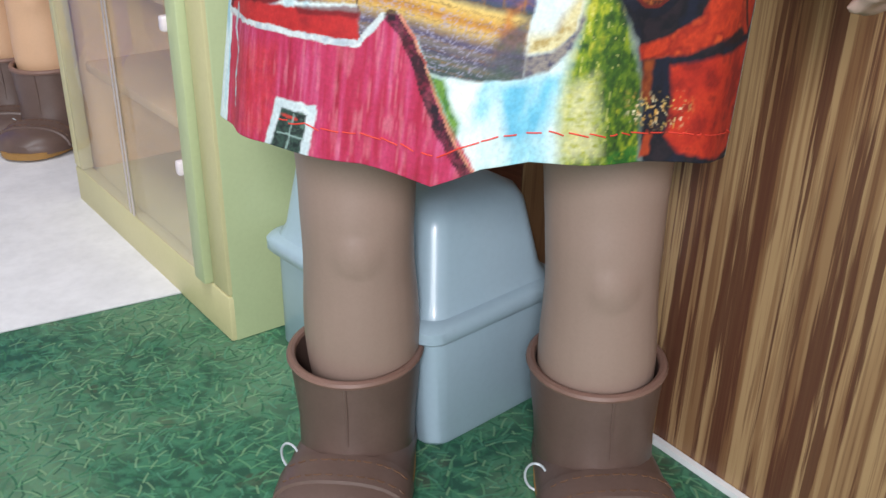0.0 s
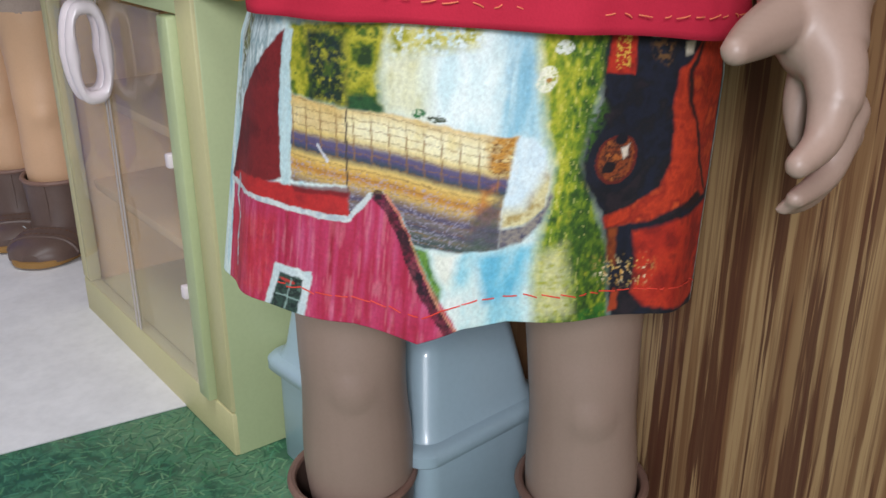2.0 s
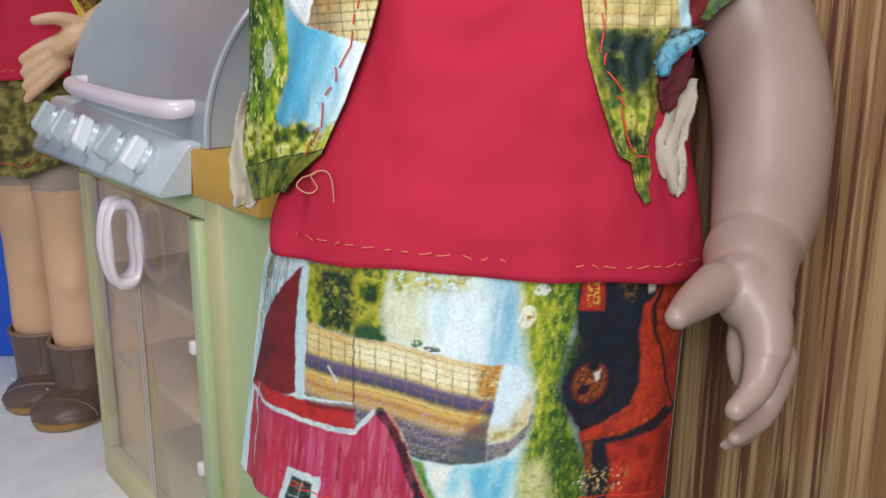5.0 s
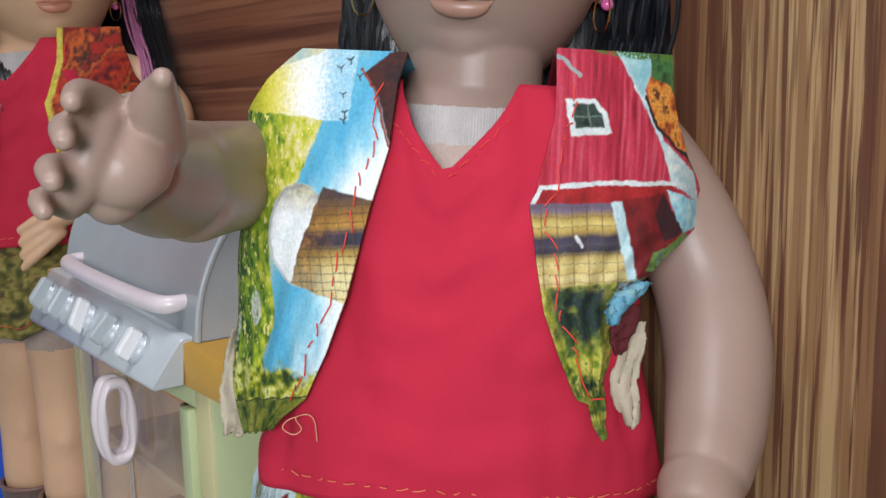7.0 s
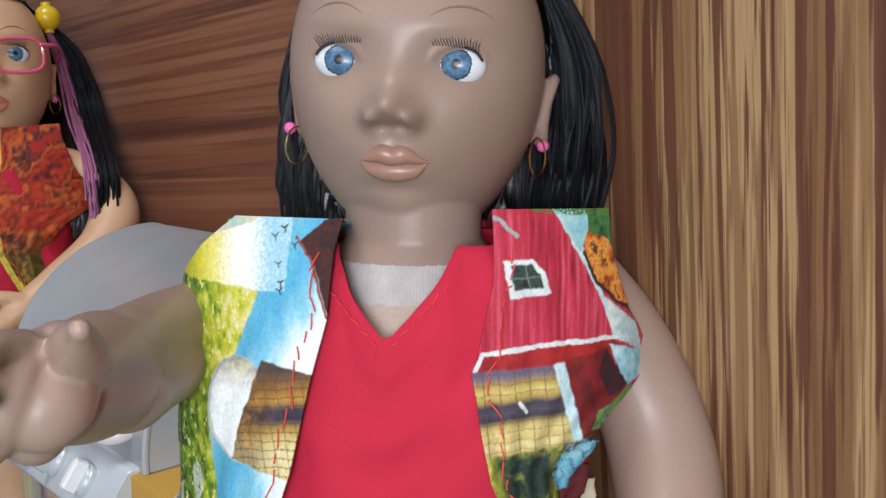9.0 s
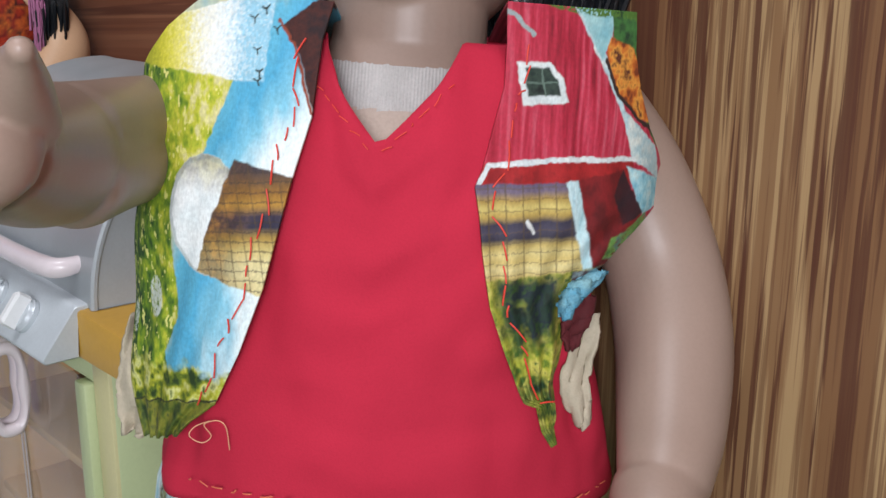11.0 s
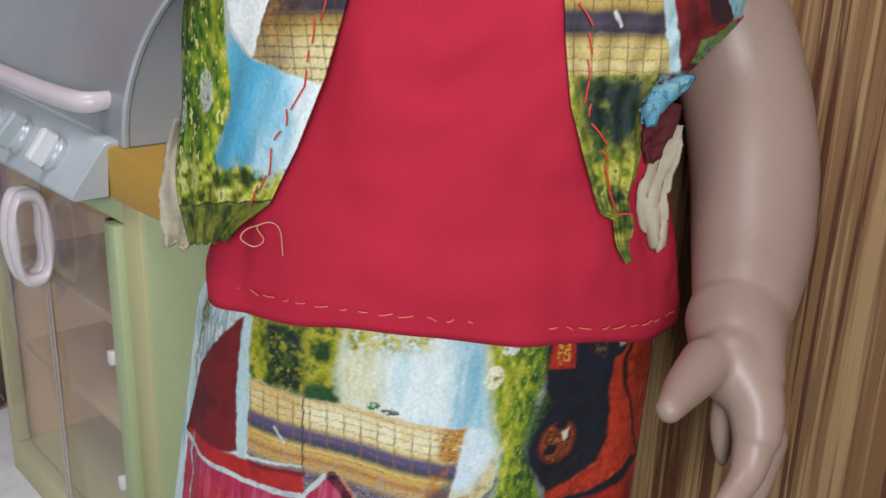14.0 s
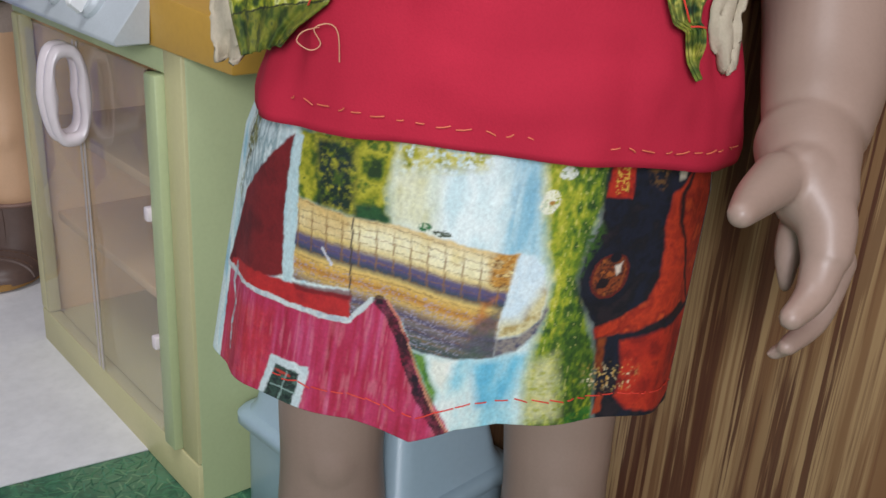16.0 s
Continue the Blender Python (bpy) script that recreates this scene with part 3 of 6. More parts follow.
def head_shape(bm, m):
    """Egg-shaped head with nose, lips, sockets, cheeks and chin; the face looks along -y."""
    nu, nv = 200, 150
    loops = []
    for j in range(1, nv):
        th = math.pi * j / nv
        zz = -math.cos(th)
        loop = []
        for i in range(nu):
            ph = 2 * math.pi * i / nu
            x, y, z = math.sin(th) * math.sin(ph), -math.sin(th) * math.cos(ph), zz
            taper = 1 - 0.06 * max(0, -z) ** 1.6
            px, py, pz = 0.0455 * x * taper, 0.052 * y, (0.057 if z > 0 else 0.0640) * z
            if y < 0:
                px *= 1 - 0.02 * max(0, -z)
                py = py * (0.92 + 0.04 * (1 - z * z))
                f = -y
                push = 0.0124 * bump2(px, pz, 0, -0.0120, 0.0062, 0.0056 if pz > -0.0120 else 0.0046)
                push += 0.0018 * bump2(px, pz, 0, -0.0040, 0.0060, 0.0080)
                push += 0.0078 * (bump2(px, pz, 0.0066, -0.0158, 0.0032, 0.0034) + bump2(px, pz, -0.0066, -0.0158, 0.0032, 0.0034))
                push -= 0.0062 * (bump2(px, pz, 0.0036, -0.0180, 0.0020, 0.0011) + bump2(px, pz, -0.0036, -0.0182, 0.0020, 0.0011))
                push += 0.0036 * bump2(px, pz, 0, -0.0295, 0.0135, 0.0082)
                push -= 0.0012 * bump2(px, pz, 0, -0.0220, 0.0020, 0.0026)
                push -= 0.0016 * bump2(px, pz, 0, -0.0390, 0.0095, 0.0028)
                push += 0.0050 * bump2(px, pz, 0, -0.0515, 0.0120, 0.0085)
                push += 0.0028 * (bump2(px, pz, 0.022, -0.018, 0.012, 0.012) + bump2(px, pz, -0.022, -0.018, 0.012, 0.012))
                push -= 0.0044 * (bump2(px, pz, 0.0168, 0.0020, 0.0112, 0.0080) + bump2(px, pz, -0.0168, 0.0020, 0.0112, 0.0080))
                push += 0.0016 * (bump2(px, pz, 0.0195, 0.0135, 0.0120, 0.0040) + bump2(px, pz, -0.0195, 0.0135, 0.0120, 0.0040))
                py -= push * f ** 0.5
            loop.append(m @ Vector((px, py, pz)))
        loops.append(loop)
    rings(bm, loops)


def ear_shape(bm, m, side):
    tube(bm, [tuple(m @ Vector((side * (0.0455 + 0.0030 * max(0, math.sin(q))), 0.0115 - 0.0065 * math.cos(q), -0.0140 + 0.0115 * math.sin(q)))) + (0.0024,) for q in np.linspace(-1.5, 4.4, 11)], 10, 3)
    tube(bm, [tuple(m @ Vector((side * 0.0430, 0.0105, -0.0225))) + (0.0040,), tuple(m @ Vector((side * 0.0440, 0.013, -0.0135))) + (0.0046,), tuple(m @ Vector((side * 0.0445, 0.014, -0.006))) + (0.0034,)], 10, 3)


def doll(name, M, arm_parts, head, skin, hair, label, legs=((-0.028, 0, 0), (0.028, 0, 0)), voxel=0.00095, length=0.0):
    """A standing doll, one mesh. arm_parts: tubes (rows of x, y, z, radius in the world). head: its pose on the body."""
    back = M.inverted()
    bm = bmesh.new()
    for x, slope, y in legs:
        rows = ((0.012, 0.004, 0.016), (0.035, 0.002, 0.0205), (0.052, 0.000, 0.0218), (0.066, -0.001, 0.0216), (0.080, -0.002, 0.0206), (0.092, -0.0025, 0.0202), (0.104, -0.002, 0.0206), (0.118, 0.000, 0.0212), (0.140, 0.001, 0.0226), (0.165, 0.003, 0.0250))
        tube(bm, [(x + slope * z, y + dy, z, r) for z, dy, r in rows] + [(0.75 * x, 0.004, 0.20, 0.030)], 28, 6)
        tube(bm, [(x + slope * 0.086 + 0.001, y - 0.0075, 0.0830, 0.0130), (x + slope * 0.094 + 0.001, y - 0.0105, 0.0935, 0.0138), (x + slope * 0.104, y - 0.0075, 0.1040, 0.0135)], 18, 4)
    rings(bm, [ellipse(0, 0.004, z, rx, ry, 40) for z, rx, ry in ((0.17, 0.055, 0.036), (0.20, 0.060, 0.040), (0.25, 0.058, 0.042), (0.30, 0.054, 0.040), (0.335, 0.052, 0.036), (0.352, 0.046, 0.031), (0.364, 0.032, 0.027), (0.372, 0.0245, 0.0235), (0.395, 0.0238, 0.0238))])
    for rows, flat in arm_parts:
        rows = [(*(back @ Vector(r[:3])), r[3] / M.to_scale().x) for r in rows]
        tube(bm, rows, 36, 8, flat=flat)
    face = bmesh.new()
    head_shape(face, Matrix())
    tree = BVHTree.FromBMesh(face)
    face.free()

    def skin_y(x, z):
        hit = tree.ray_cast(Vector((x, -0.2, z)), Vector((0, 1, 0)))[0]
        return hit.y if hit else -0.04

    def on_face(rows, proud):
        """Rows (x, z, radius) laid on the face as a tube."""
        return [(*(head @ Vector((x, skin_y(x, z) - proud * r, z))), r) for x, z, r in rows]

    for e in (-1, 1):
        lid = [(e * 0.0195 + 0.0088 * math.cos(q), 0.0012 + 0.0068 * math.sin(q), 0.0010) for q in np.linspace(0.35, math.pi - 0.35, 9)]
        tube(bm, on_face(lid, 0.1), 8, 3)
    head_shape(bm, head)
    ear_shape(bm, head, 1)
    ear_shape(bm, head, -1)
    mesh = to_mesh(bm, voxel, 3)
    mats = [skin, LIP if skin is SKIN else LIP_RED, BROW, BODY_CLOTH, EYE_WHITE, IRIS, PUPIL, LASH, hair, GOLD, PINK_BEAD, PINK_HAIR, NECK_BAND]
    inv = head.inverted()
    co = np.empty(len(mesh.polygons) * 3)
    mesh.polygons.foreach_get("center", co)
    co = co.reshape(-1, 3)
    idx = np.zeros(len(co), dtype=np.int32)
    hm = np.array(inv)
    h = co @ hm[:3, :3].T + hm[:3, 3]
    x, y, z = h.T
    idx[(co[:, 2] < 0.3655) & (co[:, 2] > 0.16) & (np.abs(co[:, 0]) < 0.062) & (np.abs(co[:, 1] - 0.004) < 0.046)] = 3
    idx[(idx == 3) & (co[:, 2] > 0.3525)] = 12
    mesh.polygons.foreach_set("material_index", idx)
    full = bmesh.new()
    full.from_mesh(mesh)
    bpy.data.meshes.remove(mesh)
    # even out the limbs
    limbs = [v for v in full.verts if v.co.z < 0.21 or (v.co.x > 0.085 and v.co.z > 0.25) or (v.co.x < -0.05 and -0.112 < v.co.y < -0.035 and v.co.z < 0.40)]
    for _ in range(8):
        bmesh.ops.smooth_vert(full, verts=limbs, factor=0.5, use_axis_x=True, use_axis_y=True, use_axis_z=True)
    # lips and brows
    tube(full, on_face([(-0.0114, -0.0295, 0.0004), (-0.0078, -0.0284, 0.0018), (-0.0036, -0.0270, 0.0033), (0, -0.0277, 0.0031), (0.0036, -0.0270, 0.0033), (0.0078, -0.0284, 0.0018), (0.0114, -0.0295, 0.0004)], -0.35), 16, 6, mi=1)
    tube(full, on_face([(-0.0104, -0.0301, 0.0005), (-0.0066, -0.0321, 0.0027), (0, -0.0328, 0.0034), (0.0066, -0.0321, 0.0027), (0.0104, -0.0301, 0.0005)], -0.35), 16, 6, mi=1)
    for e in (-1, 1):
        tube(full, on_face([(e * 0.0105, 0.0160, 0.0002), (e * 0.0160, 0.0190, 0.0005), (e * 0.0230, 0.0192, 0.0005), (e * 0.0300, 0.0160, 0.0002)], -0.45), 6, 6, mi=2)
    # eyes
    for s in (-1, 1):
        ex = -0.0185 if s < 0 else 0.0190
        c = Vector((ex, skin_y(ex, 0.0012) + 0.0027, 0.0012))
        loops = []
        for j in range(0, 27):
            th = 0.03 + 1.5 * j / 26
            loops.append([head @ (c + Vector((0.0091 * math.sin(th) * math.cos(q), -0.0058 * math.cos(th), 0.0062 * math.sin(th) * math.sin(q)))) for q in np.linspace(0, 2 * math.pi, 40, endpoint=False)])
        vs = rings(full, loops, caps=(True, False), mi=4)
        ic = c + Vector((0, 0, 0.0006))
        for f in {f for ring in vs for v in ring for f in v.link_faces}:
            m = inv @ f.calc_center_median()
            d = math.hypot(m.x - ic.x, m.z - ic.z)
            f.material_index = 6 if d < 0.0016 or 0.0045 < d < 0.0049 else 5 if d < 0.0047 else 4
        tube(full, [(*(head @ (c + Vector((0.0084 * math.cos(q), -0.0030, 0.0062 * math.sin(q))))), 0.00055) for q in np.linspace(0.35, math.pi - 0.35, 14)], 6, 1, mi=7)
        for k in range(17):
            q = (k - 8) / 8
            a = head @ Vector((ex + 0.0066 * q, c.y - 0.0046 + 0.0016 * q * q, 0.0070 - 0.0014 * q * q))
            b = head @ Vector((ex + 0.0072 * q, c.y - 0.0090 + 0.001 * q * q, 0.0088 - 0.001 * q * q))
            c2 = head @ Vector((ex + (0.0076 + 0.0002 * (k % 3)) * q, c.y - 0.0098 + 0.001 * q * q, 0.0096 + 0.0005 * (k % 2) - 0.001 * q * q))
            tube(full, [(*a, 0.00020), (*b, 0.00015), (*c2, 0.00007)], 5, 3, mi=7, round_ends=False)
    # earrings
    for s in (-1, 1):
        c = Vector((s * 0.0445, -0.001, -0.0300))
        pts = [(*(head @ (c + Vector((0.0030 * s * math.sin(q), -0.0048 * math.sin(q), 0.0070 * math.cos(q))))), 0.00035) for q in np.linspace(0, 2 * math.pi, 22)]
        tube(full, pts, 6, 1, mi=9, round_ends=False)
        made = bmesh.ops.create_icosphere(full, subdivisions=2, radius=0.0024, matrix=Matrix.Translation(head @ Vector((0.0460 if s > 0 else -0.0500, 0.0080, -0.0265 if s > 0 else -0.0245))))
        for v in made["verts"]:
            for f in v.link_faces:
                f.material_index = 10
    hair_strands(full, head, 8, length, 11 if length else None)
    ob = link_mesh(name, full, mats)
    ob.matrix_world = M
    return tagged(ob, label, "doll")


def hair_strands(bm, head, mi, length=0.0, streak=None):
    """A cap and several hundred drawn-out locks, combed back behind the ears and falling to the shoulders."""
    rnd = random.Random(5)

    def line(ph):
        return 1.95 - 1.12 * smoothstep(-0.75, 0.45, math.cos(ph))

    loops = []
    for j in range(1, 15):
        loop = []
        for i in range(48):
            ph = 2 * math.pi * i / 48
            t2 = line(ph) * j / 14
            loop.append(head @ Vector((0.0478 * math.sin(t2) * math.sin(ph), 0.003 - 0.0530 * math.sin(t2) * math.cos(ph), 0.0598 * math.cos(t2) - 0.001)))
        loops.append(loop)
    rings(bm, loops, caps=(True, False), mi=mi)
    for k in range(1300):
        ph = rnd.uniform(1.95, 2 * math.pi - 1.95)
        sx, sy = math.sin(ph), -math.cos(ph)
        out = rnd.uniform(0.94, 1.08)
        spread = rnd.uniform(0.003, 0.025) * (1 if sx > 0 else 0.5)
        pink = streak and ph < 1.99
        if pink:
            spread = rnd.uniform(0.001, 0.004)
        drop = rnd.uniform(-0.080, -0.062) - length * rnd.uniform(0.6, 1.0)
        rows = []
        curl = rnd.uniform(0, 6.28)
        for z, r, low in ((0.052, 0.45, 0), (0.036, 0.82, 0.25), (0.010, 1.0, 0.75), (-0.012, 1.03, 0.95), (-0.030, 1.04, 1.0), (-0.048, 1.04, 0.95), (0.5 * drop - 0.024, 1.03, 0.85), (drop, 1.0, 0.72)):
            wob = rnd.uniform(-0.0012, 0.0012) + 0.0012 * math.sin(curl + z * 260) * low
            rows.append((*(head @ Vector((0.0475 * sx * r * out + wob + (spread + 0.2 * length) * sx * low, 0.006 + 0.050 * sy * r * out + wob - (0.010 * low + 1.3 * length * smoothstep(-0.02, -0.09, z)) * (abs(sx) > 0.5), z))), 0.0010 if z > -0.05 else 0.0008))
        tube(bm, rows, 4, 3, mi=streak if pink else mi, round_ends=False)
    # combed hair running back from the hairline
    for k in range(300):
        ph = rnd.uniform(-2.3, 2.3)
        t2 = line(ph)
        rows = []
        for f in (1.0, 0.75, 0.5, 0.25):
            t3, p3 = t2 * f, ph * (1 + 0.25 * (1 - f)) + rnd.uniform(-0.03, 0.03)
            rows.append((*(head @ Vector((0.0484 * math.sin(t3) * math.sin(p3), 0.003 - 0.0536 * math.sin(t3) * math.cos(p3), 0.0604 * math.cos(t3) - 0.001))), 0.0005 if f > 0.9 else 0.0008))
        tube(bm, rows, 4, 3, mi=mi, round_ends=False)


def W(*rows):
    return [tuple(r) for r in rows]


ARMS_1 = [
    # hanging arm
    (W((0.0870, 0.2950, 0.3520, 0.0180), (0.1030, 0.2905, 0.3270, 0.0190), (0.1135, 0.2840, 0.3000, 0.0190), (0.1148, 0.2700, 0.2760, 0.0188), (0.1090, 0.2500, 0.2570, 0.0168), (0.1030, 0.2350, 0.2475, 0.0142)), 1.0),
    (W((0.0987, 0.2280, 0.2429, 0.0135), (0.0963, 0.2190, 0.2397, 0.0122), (0.0958, 0.2120, 0.2354, 0.0104)), 1.0),
    (W((0.0928, 0.2130, 0.2387, 0.0098), (0.0967, 0.2060, 0.2311, 0.0076), (0.0966, 0.2010, 0.2243, 0.0061)), 1.0),
    (W((0.0849, 0.2090, 0.2399, 0.0066), (0.0767, 0.1990, 0.2384, 0.0051), (0.0705, 0.1900, 0.2373, 0.0033)), 1.0),
    (W((0.0968, 0.2020, 0.2253, 0.0058), (0.0930, 0.1960, 0.2161, 0.0043), (0.0862, 0.1900, 0.2121, 0.0030)), 1.0),
    (W((0.1013, 0.2070, 0.2195, 0.0057), (0.0965, 0.2000, 0.2073, 0.0036), (0.0868, 0.1910, 0.2040, 0.0023)), 1.0),
    (W((0.1031, 0.2100, 0.2134, 0.0046), (0.0949, 0.2020, 0.2015, 0.0027), (0.0848, 0.1930, 0.2010, 0.0019)), 1.0),
    (W((0.0957, 0.2160, 0.2278, 0.0052), (0.0930, 0.2140, 0.2193, 0.0037), (0.0924, 0.2110, 0.2112, 0.0018)), 1.0),
    # raised arm
    (W((-0.0400, 0.3000, 0.3384, 0.0130), (-0.0455, 0.2810, 0.3384, 0.0130), (-0.0500, 0.2640, 0.3388, 0.0130), (-0.0525, 0.2460, 0.3392, 0.0130), (-0.0530, 0.2280, 0.3399, 0.0130)), 1.0),
    (W((-0.0400, 0.3000, 0.3496, 0.0130), (-0.0455, 0.2810, 0.3496, 0.0130), (-0.0500, 0.2640, 0.3500, 0.0130), (-0.0525, 0.2460, 0.3504, 0.0130), (-0.0530, 0.2280, 0.3511, 0.0130)), 1.0),
    (W((-0.0587, 0.2260, 0.3470, 0.0176), (-0.0566, 0.2160, 0.3477, 0.0175), (-0.0553, 0.2020, 0.3491, 0.0160), (-0.0534, 0.1880, 0.3510, 0.0138), (-0.0508, 0.1760, 0.3529, 0.0117)), 1.0),
    (W((-0.0478, 0.1720, 0.3618, 0.0100), (-0.0494, 0.1630, 0.3537, 0.0111), (-0.0520, 0.1630, 0.3479, 0.0072)), 1.0),
    (W((-0.0432, 0.1740, 0.3595, 0.0066), (-0.0395, 0.1610, 0.3669, 0.0062), (-0.0345, 0.1510, 0.3721, 0.0032), (-0.0332, 0.1480, 0.3734, 0.0025)), 1.0),
    (W((-0.0502, 0.1600, 0.3673, 0.0046), (-0.0518, 0.1550, 0.3606, 0.0051), (-0.0556, 0.1540, 0.3521, 0.0051), (-0.0595, 0.1560, 0.3468, 0.0038)), 1.0),
    (W((-0.0508, 0.1600, 0.3683, 0.0044), (-0.0515, 0.1490, 0.3710, 0.0033), (-0.0500, 0.1405, 0.3692, 0.0024)), 1.0),
    (W((-0.0524, 0.1550, 0.3619, 0.0043), (-0.0544, 0.1460, 0.3640, 0.0032), (-0.0516, 0.1385, 0.3615, 0.0025)), 1.0),
    (W((-0.0555, 0.1540, 0.3531, 0.0043), (-0.0583, 0.1460, 0.3555, 0.0033), (-0.0549, 0.1385, 0.3531, 0.0024)), 1.0),
    (W((-0.0595, 0.1560, 0.3470, 0.0038), (-0.0619, 0.1480, 0.3487, 0.0028), (-0.0588, 0.1415, 0.3468, 0.0022)), 1.0),
]
HEAD_1 = D1.inverted() @ pose(0.0408, 0.3030, 0.4305, 0, 7.5, 0) @ pose(0, 0, 0, 4, 0, -8.8)
doll("doll", D1, ARMS_1, HEAD_1, SKIN, HAIR, "brown vinyl doll with black hair and blue eyes, standing dressed", ((-0.0325, -0.081, 0.0185), (0.0572, -0.104, 0.0145)))

# neighbour doll
HEAD_2 = pose(0.010, 0.005, 0.4250, 0, 0, 24)
D2 = Matrix.Translation((-0.3145, 0.715, 0)) @ pose(0, 0, 0, 0, 0, 4) @ Matrix.Scale(1.15, 4)


def side2(*rows):
    return [(*(D2 @ Vector(r[:3])), r[3] * 1.15) for r in rows]


ARMS_2 = [
    (side2((0.048, 0, 0.350, 0.017), (0.070, 0.000, 0.340, 0.0180), (0.088, -0.002, 0.318, 0.0180), (0.084, -0.024, 0.296, 0.0155), (0.060, -0.050, 0.276, 0.0125), (0.048, -0.062, 0.268, 0.0105)), 1.0),
    (side2((0.048, -0.062, 0.268, 0.0105), (0.038, -0.069, 0.262, 0.0115), (0.030, -0.072, 0.257, 0.0090)), 0.8),
    (side2((0.042, -0.070, 0.270, 0.0052), (0.030, -0.076, 0.274, 0.0042), (0.018, -0.080, 0.273, 0.0032)), 1.0),
] + [(side2((0.030, -0.072, 0.262 - 0.005 * k, 0.0042), (0.017, -0.077, 0.256 - 0.007 * k, 0.0036), (0.006, -0.077, 0.250 - 0.008 * k, 0.0028)), 1.0) for k in range(4)] + [
    (side2((-0.055, 0, 0.350, 0.017), (-0.075, -0.004, 0.322, 0.0185), (-0.088, -0.010, 0.290, 0.018), (-0.086, -0.03, 0.250, 0.014), (-0.08, -0.04, 0.235, 0.011)), 1.0),
]
doll("doll", D2, ARMS_2, HEAD_2, SKIN_PALE, HAIR, "tan vinyl doll with long black hair beside the toy cabinet", ((-0.0400, 0, 0.015), (0.0010, 0, -0.016)), 0.0016, 0.055)


# ---- printed farm cloth ----
def hash2(ix, iy, seed):
    h = np.sin(ix * 127.1 + iy * 311.7 + seed * 74.7) * 43758.5453
    return h - np.floor(h)


def value_noise(x, y, seed=0):
    ix, iy = np.floor(x), np.floor(y)
    fx, fy = x - ix, y - iy
    fx, fy = fx * fx * (3 - 2 * fx), fy * fy * (3 - 2 * fy)
    a, b = hash2(ix, iy, seed), hash2(ix + 1, iy, seed)
    c, d = hash2(ix, iy + 1, seed), hash2(ix + 1, iy + 1, seed)
    return (a * (1 - fx) + b * fx) * (1 - fy) + (c * (1 - fx) + d * fx) * fy


def fractal(x, y, seed=0, octaves=3):
    out, amp, total = 0, 1.0, 0.0
    for k in range(octaves):
        out = out + amp * value_noise(x * 2**k, y * 2**k, seed + 9 * k)
        total += amp
        amp *= 0.55
    return out / total


def srgb(*c):
    return np.array([((v / 255 + 0.055) / 1.055) ** 2.4 if v > 10 else v / 3294 for v in c])


class Cloth:
    """Dye laid on cloth coordinates in millimetres."""

    def __init__(self, a, z, ground):
        self.a, self.z = a, z
        self.c = np.ones((len(a), 3)) * srgb(*ground)
        self.wa = a + 1.1 * (fractal(a * 0.45, z * 0.45, 3) - 0.5)
        self.wz = z + 1.1 * (fractal(a * 0.45, z * 0.45, 4) - 0.5)

    def lay(self, mask, colour):
        mask = np.clip(mask, 0, 1)[:, None]
        self.c = self.c * (1 - mask) + mask * colour

    def inside(self, *pts):
        return self.soft(0.5, *pts)

    def near(self, width, *pts):
        best = np.full(len(self.a), 1e9)
        for (x0, y0), (x1, y1) in zip(pts, pts[1:]):
            dx, dy = x1 - x0, y1 - y0
            t = np.clip(((self.wa - x0) * dx + (self.wz - y0) * dy) / (dx * dx + dy * dy + 1e-12), 0, 1)
            best = np.minimum(best, np.hypot(self.wa - x0 - t * dx, self.wz - y0 - t * dy))
        return np.clip((width / 2 - best) / 0.25 + 0.5, 0, 1)

    def soft(self, width, *pts):
        """Inside a shape, with an edge that is brushed out over a width."""
        hit, best = np.zeros(len(self.a), bool), np.full(len(self.a), 1e9)
        for (x0, y0), (x1, y1) in zip(pts, pts[1:] + pts[:1]):
            dx, dy = x1 - x0, y1 - y0
            t = np.clip(((self.wa - x0) * dx + (self.wz - y0) * dy) / (dx * dx + dy * dy + 1e-12), 0, 1)
            best = np.minimum(best, np.hypot(self.wa - x0 - t * dx, self.wz - y0 - t * dy))
            cross = (y0 > self.wz) != (y1 > self.wz)
            with np.errstate(divide="ignore", invalid="ignore"):
                hit ^= cross & (self.wa < dx * (self.wz - y0) / (dy + 1e-12) + x0)
        return np.clip(0.5 + np.where(hit, best, -best) / width, 0, 1)

    def disc(self, x, z, rx, rz):
        return np.clip((1 - np.hypot((self.wa - x) / rx, (self.wz - z) / rz)) * rx / 0.4 + 0.5, 0, 1)

    def blend(self, fac, *colours):
        """Colours along a factor from 0 to 1."""
        fac = np.clip(fac, 0, 0.9999) * (len(colours) - 1)
        k = fac.astype(int)
        f = (fac - k)[:, None]
        table = np.array([srgb(*c) for c in colours])
        return table[k] * (1 - f) + table[np.minimum(k + 1, len(colours) - 1)] * f

    def mottle(self, size, seed, *colours, stretch=1.0):
        n = fractal(self.a / size, self.z / size / stretch, seed, 4)
        return self.blend((n - 0.25) * 2.0, *colours)


